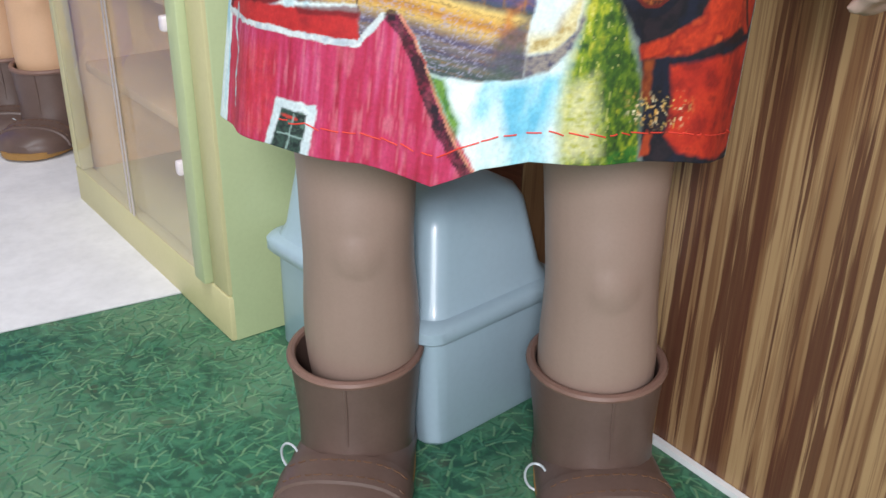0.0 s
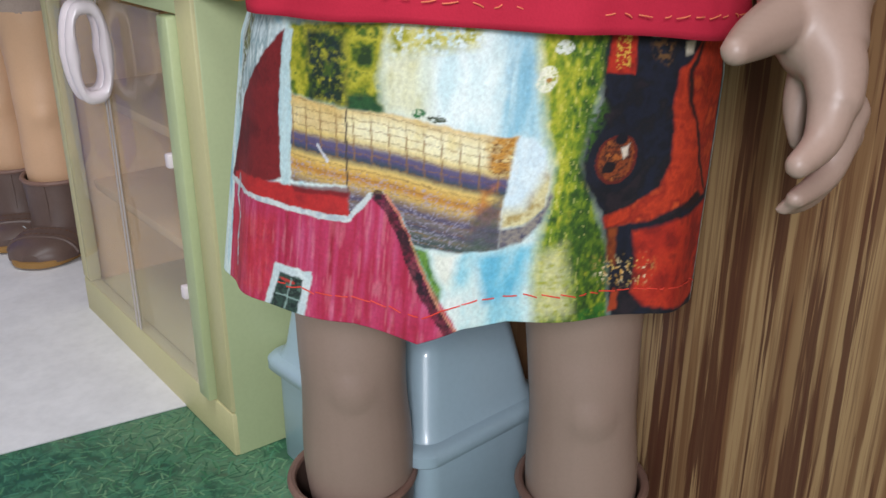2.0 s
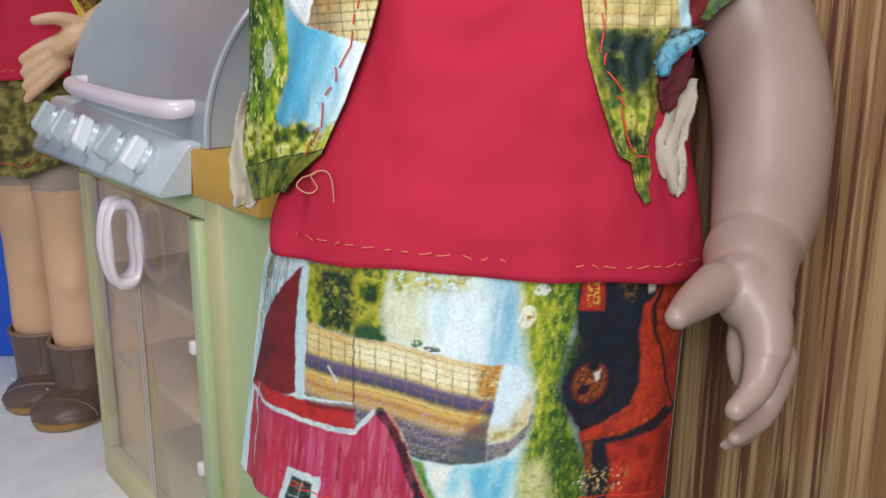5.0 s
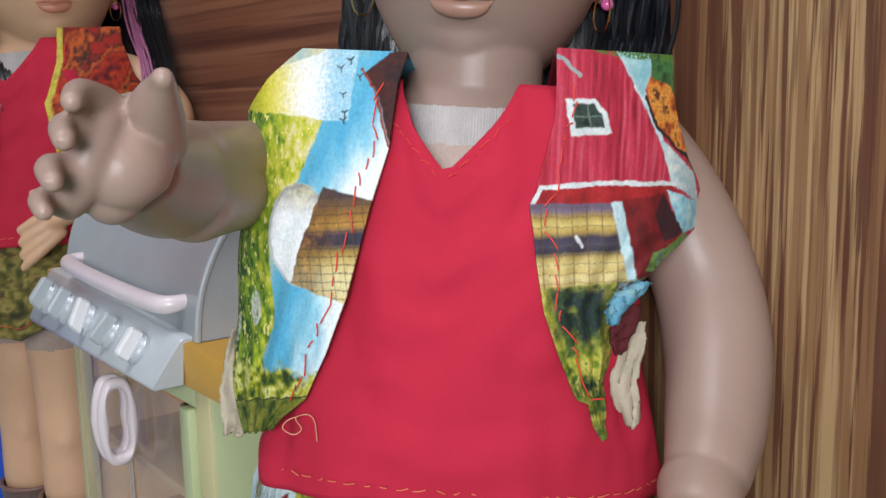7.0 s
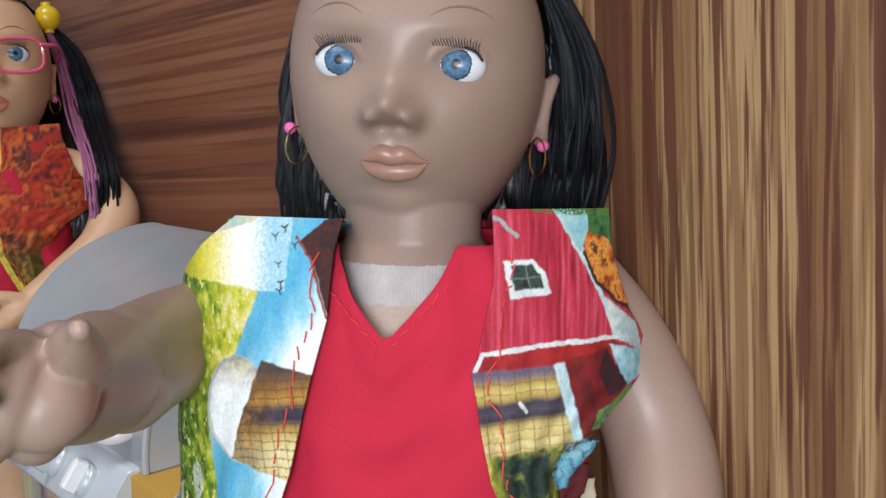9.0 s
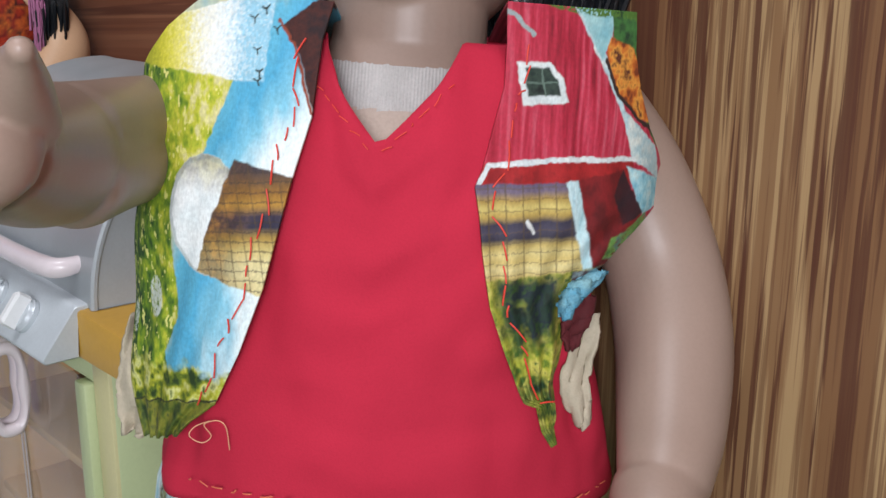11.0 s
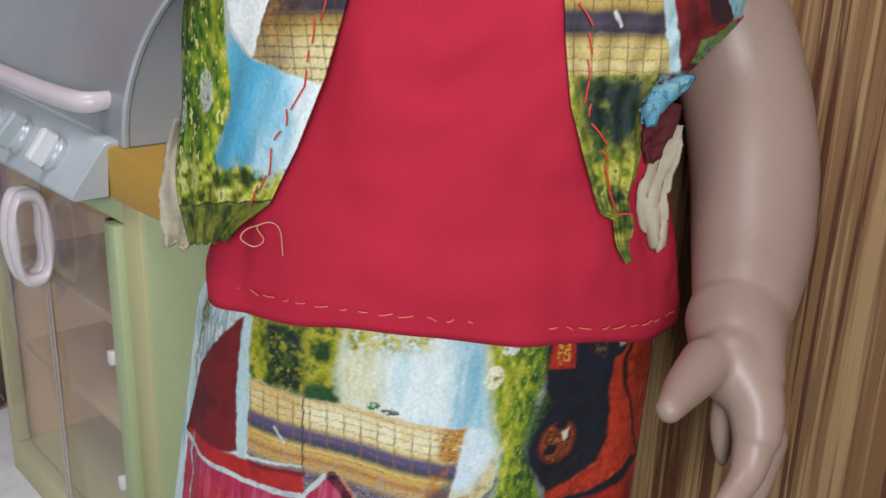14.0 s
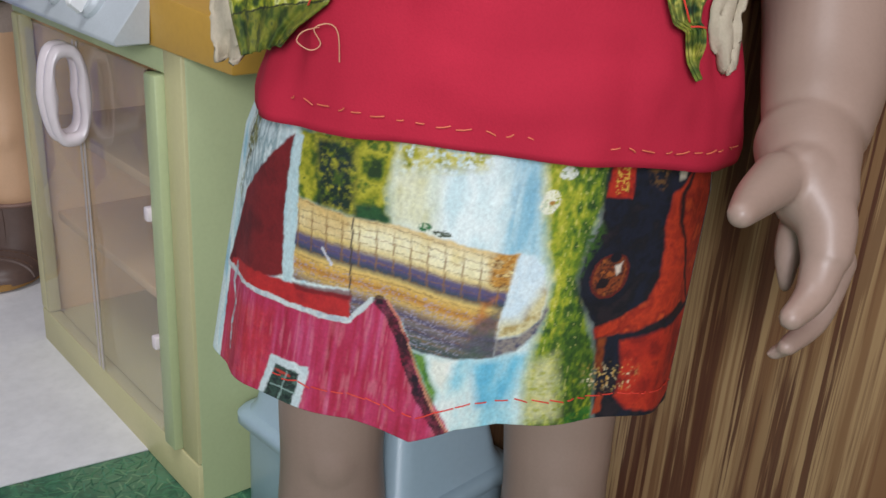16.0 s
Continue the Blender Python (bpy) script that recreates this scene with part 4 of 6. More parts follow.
def farm(a, z):
    """A painted farm: barn, hay field, silo, meadow and a red tractor."""
    p = Cloth(a, z, (205, 226, 222))
    fine = fractal(a * 1.6, z * 1.6, 21, 3)
    dab = fractal(a * 0.9, z * 0.9, 22, 3)
    one = np.ones(len(a))
    # sky and clouds
    p.lay(one, p.mottle(9, 1, (176, 208, 212), (206, 228, 228), (226, 238, 234), (160, 204, 218), stretch=3))
    p.lay(p.soft(5, (-27.5, 229.9), (3.6, 235.8), (3.7, 235.8), (7.5, 207.4), (9.4, 206.0), (-23.7, 208.6)), p.mottle(8, 2, (214, 232, 232), (232, 242, 240), (206, 228, 230), stretch=2))
    p.lay(p.soft(7, (-28.1, 226.3), (-14.6, 229.0), (-12.5, 210.0), (-25.4, 209.8)), p.mottle(6, 3, (214, 212, 170), (226, 226, 196), (200, 196, 140), stretch=2))
    p.lay(p.soft(4, (4.3, 236.6), (13.9, 237.2), (17.7, 208.0), (9.7, 207.6), (9.5, 220.8)), p.mottle(4, 5, (120, 178, 204), (150, 198, 216), (190, 220, 228), (110, 170, 200), stretch=5))
    p.lay(p.soft(3, (-9.2, 173.4), (22.4, 177.3), (24.8, 146.9), (-6.4, 143.3)), p.mottle(6, 6, (150, 208, 222), (196, 226, 226), (226, 236, 230), stretch=2))
    p.lay(p.soft(4, (3.7, 173.9), (20.2, 176.4), (17.6, 160.6), (8.4, 158.5)), p.mottle(5, 7, (92, 176, 208), (120, 196, 220), (168, 214, 226), stretch=2))
    p.lay(p.soft(3, (-8.4, 173.1), (0.3, 174.0), (-2.0, 162.7), (-4.9, 164.8)), p.mottle(5, 8, (226, 230, 214), (240, 240, 230)))
    # trees
    p.lay(p.soft(2.5, (-57.8, 231.2), (-25.2, 235.8), (-26.3, 229.4), (-27.4, 220.7), (-25.5, 210.6), (-36.0, 210.4), (-55.1, 211.2)), p.mottle(3.4, 10, (30, 56, 16), (86, 108, 18), (150, 150, 30), (186, 178, 52), (70, 100, 20)))
    p.lay(p.soft(3, (-51.7, 230.0), (-38.7, 232.0), (-36.6, 221.5), (-36.0, 211.2), (-46.7, 211.5), (-49.2, 220.9)) * np.clip(dab * 3 - 0.6, 0, 1), p.mottle(3, 11, (12, 30, 22), (22, 46, 26), (16, 38, 40), (60, 84, 24)))
    p.lay(p.soft(1.5, (-35.8, 214.6), (-29.8, 215.2), (-25.6, 212.8), (-25.2, 210.8), (-35.8, 210.3)), p.mottle(2.5, 12, (20, 62, 34), (36, 84, 40), (24, 54, 30)))
    p.lay(p.soft(4, (-28.2, 234.8), (-0.6, 237.6), (-0.7, 231.2), (-12.5, 229.0), (-23.9, 226.4)) * np.clip(dab * 4 - 1.1, 0, 1), p.mottle(2.6, 13, (110, 120, 24), (168, 164, 48), (202, 194, 96), (216, 212, 150)))
    # meadow
    p.lay(p.soft(4, (13.3, 239.9), (43.2, 240.7), (34.4, 220.2), (32.2, 202.1), (39.6, 185.8), (44.8, 175.6), (50.5, 148.3), (24.4, 150.4), (21.8, 167.4), (21.8, 178.9), (23.3, 190.8), (23.3, 200.2), (20.0, 209.6)), p.blend(np.clip((a - 9 - 7 * (fractal(a / 5, z / 5, 17, 2) - 0.5)) / 24, 0, 1) * 0.62 + 0.95 * (fractal(a / 1.3, z / 2.4, 7, 4) - 0.36), (226, 222, 176), (206, 198, 84), (170, 172, 40), (118, 142, 28), (62, 96, 22), (30, 58, 18)))
    p.lay(p.soft(5, (29.7, 192.4), (43.5, 178.2), (47.1, 162.7), (33.4, 167.2), (28.5, 178.9)) * np.clip(dab * 3 - 0.8, 0, 1) * 0.85, p.mottle(2.4, 14, (26, 58, 14), (48, 86, 20), (96, 122, 30)))
    p.lay(p.soft(5, (22.1, 174.0), (29.5, 177.2), (35.2, 155.2), (23.9, 153.9)) * 0.7, p.mottle(3, 15, (214, 206, 130), (226, 222, 176), (180, 176, 70), stretch=0.6))
    p.lay(0.35 * (a > 24) * (a < 36) * (fractal(a * 1.5, z * 0.7, 8, 2) > 0.74), srgb(222, 218, 130))
    p.lay(p.disc(*(18.4, 223.8), 2.8, 3.6) * np.clip(fine * 4 - 1.0, 0, 1), srgb(240, 238, 214))
    p.lay(p.disc(*(18.9, 223.7), 0.8, 0.8), srgb(176, 128, 50))
    p.lay(p.disc(*(21.9, 232.3), 2.4, 2.0) * np.clip(fine * 4 - 1.2, 0, 1), srgb(222, 226, 214))
    p.lay(p.soft(1.5, (37.6, 155.9), (47.0, 157.6), (49.2, 150.7), (37.4, 151.6)) * np.clip(dab * 3 - 0.6, 0, 1), p.mottle(2, 16, (26, 84, 24), (60, 128, 40)))
    # tractor
    p.lay(p.soft(2.5, (32.4, 242.0), (86.1, 239.4), (90.2, 194.5), (95.1, 130.9), (52.2, 144.5), (47.2, 159.3), (43.9, 175.7), (39.6, 185.8), (32.5, 195.5), (31.1, 201.4), (31.6, 208.2), (34.4, 218.0)), p.mottle(5, 18, (8, 12, 26), (18, 24, 44), (12, 14, 24), (34, 26, 34)))
    p.lay(p.soft(2.5, (30.3, 214.2), (35.1, 218.7), (37.3, 215.0), (34.4, 208.2), (33.7, 202.1), (31.0, 202.1)) * np.clip(dab * 3 - 0.9, 0, 1), srgb(56, 92, 24))
    p.lay(p.soft(0.8, (34.3, 240.7), (41.7, 240.7), (44.1, 225.4), (34.8, 225.9)), p.mottle(3, 19, (150, 26, 14), (190, 44, 22), (126, 22, 18)))
    p.lay(p.soft(0.8, (35.9, 237.2), (40.3, 237.9), (41.7, 227.3), (37.5, 227.3)) * np.clip(fine * 5 - 2.2, 0, 1), srgb(222, 176, 70))
    p.lay(p.soft(1.5, (45.6, 236.8), (52.5, 239.2), (63.4, 239.4), (59.4, 236.0), (47.6, 235.7)) * np.clip(dab * 4 - 1.2, 0, 1), srgb(160, 166, 150))
    p.lay(p.soft(2, (47.9, 234.3), (55.4, 234.8), (55.0, 227.6), (49.7, 230.0)) * np.clip(dab * 4 - 1.6, 0, 1), srgb(110, 76, 40))
    p.lay(p.soft(1, (59.4, 233.5), (63.3, 234.3), (63.0, 230.7), (60.2, 230.2)), srgb(206, 196, 176))
    p.lay(p.soft(1.2, (70.7, 238.8), (63.3, 229.2), (59.0, 225.9), (58.5, 217.7), (60.3, 209.8), (61.3, 200.2), (58.7, 192.5), (49.9, 187.4), (40.8, 184.7), (42.1, 181.4), (56.8, 182.4), (67.3, 185.7), (87.4, 185.4), (89.3, 188.3), (83.6, 237.5)), p.mottle(6, 20, (168, 44, 20), (196, 58, 26), (150, 34, 18), (206, 76, 34)))
    p.lay(p.soft(1.2, (69.5, 238.2), (64.6, 229.0), (62.2, 226.4), (63.9, 217.2), (69.0, 210.4), (75.0, 198.0), (84.3, 187.9), (89.3, 184.8), (77.3, 197.6), (70.8, 210.1), (65.9, 217.0), (64.5, 225.5), (66.7, 228.2)), srgb(44, 14, 18))
    p.lay(p.soft(1.2, (67.9, 185.7), (78.5, 188.4), (83.6, 185.5), (80.1, 184.3), (69.7, 184.0)), srgb(36, 16, 22))
    p.lay(p.soft(1.5, (52.6, 179.3), (65.9, 181.5), (89.8, 182.9), (92.3, 154.9), (92.9, 150.0), (82.2, 149.4), (61.0, 154.8), (55.3, 159.9), (55.6, 168.4)), p.mottle(6, 23, (140, 26, 16), (178, 40, 22), (196, 52, 26), (120, 22, 16)))
    p.lay(p.soft(1.2, (43.4, 181.1), (46.7, 181.2), (48.2, 169.4), (44.6, 171.4)), p.mottle(3, 24, (110, 44, 18), (150, 70, 26)))
    p.lay(p.soft(1.0, (48.6, 153.9), (49.1, 161.6), (51.4, 160.5), (51.4, 154.4)), srgb(168, 62, 28))
    spot = p.soft(4, (40.1, 172.6), (57.0, 171.6), (82.7, 162.0), (82.2, 157.7), (57.9, 162.0), (42.2, 164.9))
    p.lay(spot * p.soft(6, (39.5, 172), (60, 172), (60, 158), (40, 160)) * np.clip(fractal(a * 1.2, z * 1.2, 25, 2) * 6 - 3.5, 0, 1), p.mottle(2, 26, (226, 206, 130), (206, 150, 60), (236, 228, 190)))
    # wheel
    wx, wz = (42.4, 201.8)
    p.lay(p.disc(wx, wz, 9.6, 9.8), p.mottle(4, 27, (10, 12, 24), (20, 24, 42)))
    hub = p.disc(wx, wz, 6.9, 7.2)
    p.lay(hub, p.mottle(2.2, 28, (96, 30, 18), (150, 72, 30), (60, 20, 20), (176, 96, 40)))
    p.lay(np.clip(hub - p.disc(wx, wz, 6.1, 6.4), 0, 1), srgb(98, 24, 20))
    p.lay(p.disc(wx - 2.2, wz - 2.4, 2.2, 1.9), srgb(26, 14, 20))
    p.lay(p.disc(*(43.1, 207.8), 2.0, 1.9), srgb(12, 12, 26))
    p.lay(p.soft(0.8, (43.6, 204.9), (46.1, 205.9), (46.1, 203.2), (45.0, 201.7)), srgb(230, 214, 196))
    # hay field
    hay = p.soft(0.7, (-55.0, 211.6), (-35.9, 210.3), (-23.9, 210.8), (-7.3, 209.5), (9.2, 207.5), (13.2, 208.1), (12.3, 197.8), (12.7, 206.6), (10.8, 188.0), (10.6, 175.6), (-0.1, 173.9), (-13.1, 174.0), (-16.8, 181.2), (-22.9, 187.8), (-27.6, 186.5), (-33.2, 179.5), (-33.9, 188.9), (-53.3, 186.5))
    x0, z0 = (-55.0, 211.6)
    x1, z1 = (9.2, 207.5)
    drop = z0 + (z1 - z0) * (a - x0) / (x1 - x0) - z + 1.0 * np.sin((a - x0) / 16) + 0.6 * (dab - 0.5)
    p.lay(hay, p.blend(drop / 33, (214, 178, 108), (226, 200, 132), (236, 220, 160), (240, 228, 178), (236, 222, 170), (222, 196, 120), (98, 88, 120), (84, 76, 118), (60, 74, 84), (222, 190, 110), (212, 168, 84), (190, 130, 52), (214, 176, 96), (150, 128, 100), (84, 76, 104), (120, 110, 104), (76, 72, 96), (104, 104, 92), (66, 80, 78)))
    p.lay(hay * p.soft(6, (-23.9, 210.0), (8.2, 206.7), (3.9, 199.6), (-32.1, 202.7), (-35.0, 208.3)) * 0.7, p.mottle(5, 29, (240, 232, 190), (244, 238, 206), (230, 214, 160)))
    p.lay(hay * p.soft(3, (-55.0, 211.6), (-35.9, 210.3), (-35.3, 203.6), (-54.4, 202.2)) * 0.6, p.mottle(4, 30, (190, 146, 80), (210, 172, 104), (226, 200, 140)))
    p.lay(hay * np.clip(drop * 0.2, 0, 1) * (drop < 15) * np.clip(1.4 - np.abs((a + 0.10 * z) % 5.1 - 2.55) / (0.16 + 0.3 * fine), 0, 1) * 0.75, srgb(138, 100, 56))
    p.lay(0.55 * hay * np.clip(1.3 - np.abs((drop + 0.8 * dab) % 2.35 - 1.2) / 0.22, 0, 1), p.mottle(3, 31, (120, 88, 56), (150, 110, 60), (84, 66, 70)))
    p.lay(0.55 * hay * (drop > 18) * np.clip(fractal(a * 1.6, z * 2.4, 32, 2) * 6 - 3.4, 0, 1), srgb(170, 166, 190))
    p.lay(hay * p.soft(2, (4.7, 192.7), (8.9, 194.6), (5.8, 190.1), (10.3, 185.6), (3.0, 180.3), (3.7, 187.5)) * 0.8, p.mottle(3, 33, (150, 86, 30), (196, 116, 40), (110, 70, 40)))
    p.lay(hay * p.soft(2.5, (7.3, 208.9), (13.4, 208.1), (11.6, 197.0), (12.3, 197.5), (5.8, 196.3), (4.7, 206.1)) * np.clip(dab * 3 - 0.5, 0, 1), p.mottle(2.5, 34, (168, 110, 36), (206, 150, 66), (120, 74, 30), (226, 196, 130), stretch=0.5))
    p.lay(hay * p.soft(2.5, (2.5, 185.1), (11.0, 192.0), (10.8, 188.0), (10.6, 175.6), (2.2, 174.1)) * 0.8, p.mottle(3, 35, (60, 70, 74), (84, 82, 96), (70, 88, 76)))
    p.lay(hay * p.near(0.55, (-35.7, 210.5), (-33.2, 179.9)), srgb(72, 60, 52))
    p.lay(p.near(0.8, (-43.9, 199.3), (-40.5, 194.9)), srgb(206, 206, 214))
    p.lay(p.disc(*(-14.9, 212.0), 2.0, 1.5) * np.clip(fine * 4 - 1, 0, 1), srgb(44, 110, 60))
    p.lay(p.disc(*(-9.7, 211.0), 2.6, 1.0) * np.clip(fine * 4 - 1.2, 0, 1), srgb(70, 80, 60))
    # silo
    silo = p.soft(1.0, (13.4, 208.1), (16.9, 207.9), (20.5, 204.3), (22.9, 197.5), (23.0, 200.2), (23.3, 194.0), (22.2, 187.7), (18.5, 183.6), (10.5, 181.7), (10.9, 190.4), (12.5, 206.6))
    p.lay(silo, p.mottle(6, 36, (224, 238, 242), (212, 230, 238), (236, 242, 240)))
    p.lay(silo * p.soft(4, (9.9, 186.4), (16.4, 188.3), (19.5, 193.9), (23.6, 202.5), (26.3, 186.1), (15.3, 178.7), (9.3, 178.4)), p.mottle(2.6, 37, (206, 190, 130), (222, 212, 164), (176, 152, 92)))
    p.lay(p.soft(1.0, (10.6, 175.6), (10.5, 181.3), (17.8, 183.4), (22.0, 187.5), (23.8, 193.2), (24.5, 191.5), (22.0, 183.7), (17.0, 177.9)), p.mottle(2, 38, (86, 84, 104), (150, 140, 130), (70, 70, 96)))
    # barn
    p.lay(p.soft(1.2, (-77.8, 232.3), (-59.4, 229.5), (-66.1, 221.6), (-83.7, 203.9), (-88.8, 190.5), (-87.9, 230.6)), p.mottle(2.6, 39, (186, 206, 208), (218, 230, 230), (140, 164, 168), (206, 220, 222), stretch=3))
    p.lay(p.soft(2, (-87.8, 232.2), (-78.8, 230.6), (-78.4, 221.4), (-91.0, 203.7), (-88.3, 199.3), (-85.3, 232.6)) * np.clip(dab * 3 - 0.7, 0, 1), p.mottle(3, 40, (84, 92, 60), (140, 140, 84), (60, 60, 50), (196, 204, 190)))
    p.lay(p.soft(0.8, (-59.7, 229.1), (-58.2, 228.2), (-56.1, 186.4), (-68.4, 181.7), (-93.8, 176.0), (-88.9, 188.7), (-83.8, 204.5), (-66.2, 222.0)), p.mottle(9, 41, (108, 18, 24), (124, 26, 30), (94, 14, 20)))
    p.lay(p.soft(0.7, (-90.1, 179.0), (-79.4, 181.7), (-57.1, 184.9), (-53.8, 184.8), (-33.6, 187.1), (-32.9, 179.6), (-46.3, 178.4), (-60.1, 178.0), (-91.5, 174.9)), p.mottle(7, 42, (168, 30, 34), (190, 40, 40), (150, 26, 34)))
    p.lay(p.soft(0.8, (-53.8, 185.2), (-33.7, 188.5), (-33.3, 185.4), (-42.0, 184.8), (-51.6, 183.3)) * 0.8, srgb(104, 16, 26))
    p.lay(p.soft(0.5, (-59.5, 229.0), (-55.9, 229.2), (-55.5, 218.3), (-54.0, 203.0), (-53.6, 184.7), (-57.1, 184.8), (-59.5, 205.7), (-59.3, 218.3)), p.mottle(3, 43, (156, 190, 194), (196, 218, 220), (170, 204, 212), stretch=5))
    planks = value_noise(a * 0.8, z * 0.03, 44)
    wall = p.soft(0.6, (-91.2, 174.6), (-78.6, 176.2), (-60.1, 177.4), (-46.3, 177.8), (-33.1, 178.3), (-27.3, 186.8), (-22.9, 187.8), (-16.7, 179.6), (-8.4, 165.2), (4.3, 146.2), (-93.8, 104.6))
    p.lay(wall, p.blend(0.42 * planks + 0.62 * (fractal(a / 1.4, z / 12, 45, 3) - 0.22) + 0.25 * (fractal(a / 9, z / 9, 46, 2) - 0.5), (146, 22, 48), (174, 34, 68), (188, 52, 94), (200, 88, 128), (162, 28, 54)))
    p.lay(0.35 * wall * np.clip(fractal(a * 1.1, z * 0.12, 47, 2) * 5 - 2.9, 0, 1), srgb(222, 140, 150))
    p.lay(wall * p.soft(5, (-91.2, 168.7), (-58.6, 173.6), (-59.3, 148.0), (-91.5, 140.4)) * 0.5, p.mottle(6, 48, (186, 34, 38), (204, 54, 44), (168, 28, 40)))
    p.lay(p.near(1.7, (-93.4, 175.9), (-78.6, 176.5), (-60.1, 177.8), (-46.3, 178.2), (-33.2, 178.9), (-30.2, 182.8), (-27.3, 186.8)), p.mottle(3, 49, (196, 206, 208), (214, 220, 218), (176, 188, 196)))
    p.lay(p.near(3.4, (-25.2, 186.9), (-21.3, 183.7), (-17.2, 177.1), (-13.4, 168.7), (-8.7, 160.2), (-3.0, 152.4), (2.0, 146.0)) * np.clip(0.4 + dab, 0, 1), p.mottle(3, 50, (30, 14, 30), (50, 16, 30), (70, 16, 30)))
    p.lay(p.near(0.8, (-22.8, 187.6), (-18.5, 182.5), (-14.9, 176.7), (-10.6, 168.3), (-6.0, 159.7), (-0.6, 151.8), (4.3, 146.2)), p.mottle(3, 51, (196, 110, 96), (214, 150, 120), (150, 70, 66)))
    p.lay(p.soft(1.5, (-13.4, 173.6), (-9.2, 173.4), (-6.1, 165.5), (-3.9, 162.5), (-4.3, 158.2), (-8.4, 165.2)), p.mottle(2, 52, (66, 116, 40), (110, 150, 60), (40, 84, 34)))
    p.lay(p.near(2.0, (-84.7, 178.6), (-87.0, 172.0), (-82.5, 166.3), (-84.8, 157.6), (-83.5, 150.2)) * np.clip(dab * 3 - 0.6, 0, 1), p.mottle(3, 53, (206, 218, 218), (170, 200, 206), (150, 60, 70)))
    # window
    p.lay(p.soft(0.4, (-58.1, 159.4), (-43.2, 160.2), (-45.4, 144.3), (-62.0, 144.1)), p.mottle(4, 54, (216, 226, 226), (190, 206, 210)))
    p.lay(p.soft(0.5, (-55.9, 156.6), (-46.3, 157.4), (-48.4, 143.9), (-60.0, 143.9)), p.mottle(2.4, 55, (20, 36, 32), (54, 78, 68), (24, 30, 30), (90, 116, 104)))
    p.lay(p.near(0.9, (-55.6, 154.9), (-50.2, 155.0)) * np.clip(fine * 4 - 1, 0, 1), srgb(196, 60, 50))
    p.lay(p.near(0.5, (-51.1, 156.0), (-53.3, 144.6)) + p.near(0.45, (-57.3, 149.6), (-47.2, 150.1)), srgb(150, 176, 168))
    brush = 0.88 + 0.24 * fractal(a * 2.2, z * 1.4, 56, 2)
    return np.clip(p.c * brush[:, None], 0, 1)


def barn_boards(p, mask):
    a, z = p.a, p.z
    planks = value_noise(a * 0.9, z * 0.03, 33)
    p.lay(mask, p.blend(0.55 * planks + 0.7 * (fractal(a / 1.1, z / 14, 34, 3) - 0.25), (122, 14, 34), (168, 28, 52), (188, 48, 72), (196, 80, 98), (150, 22, 40)))


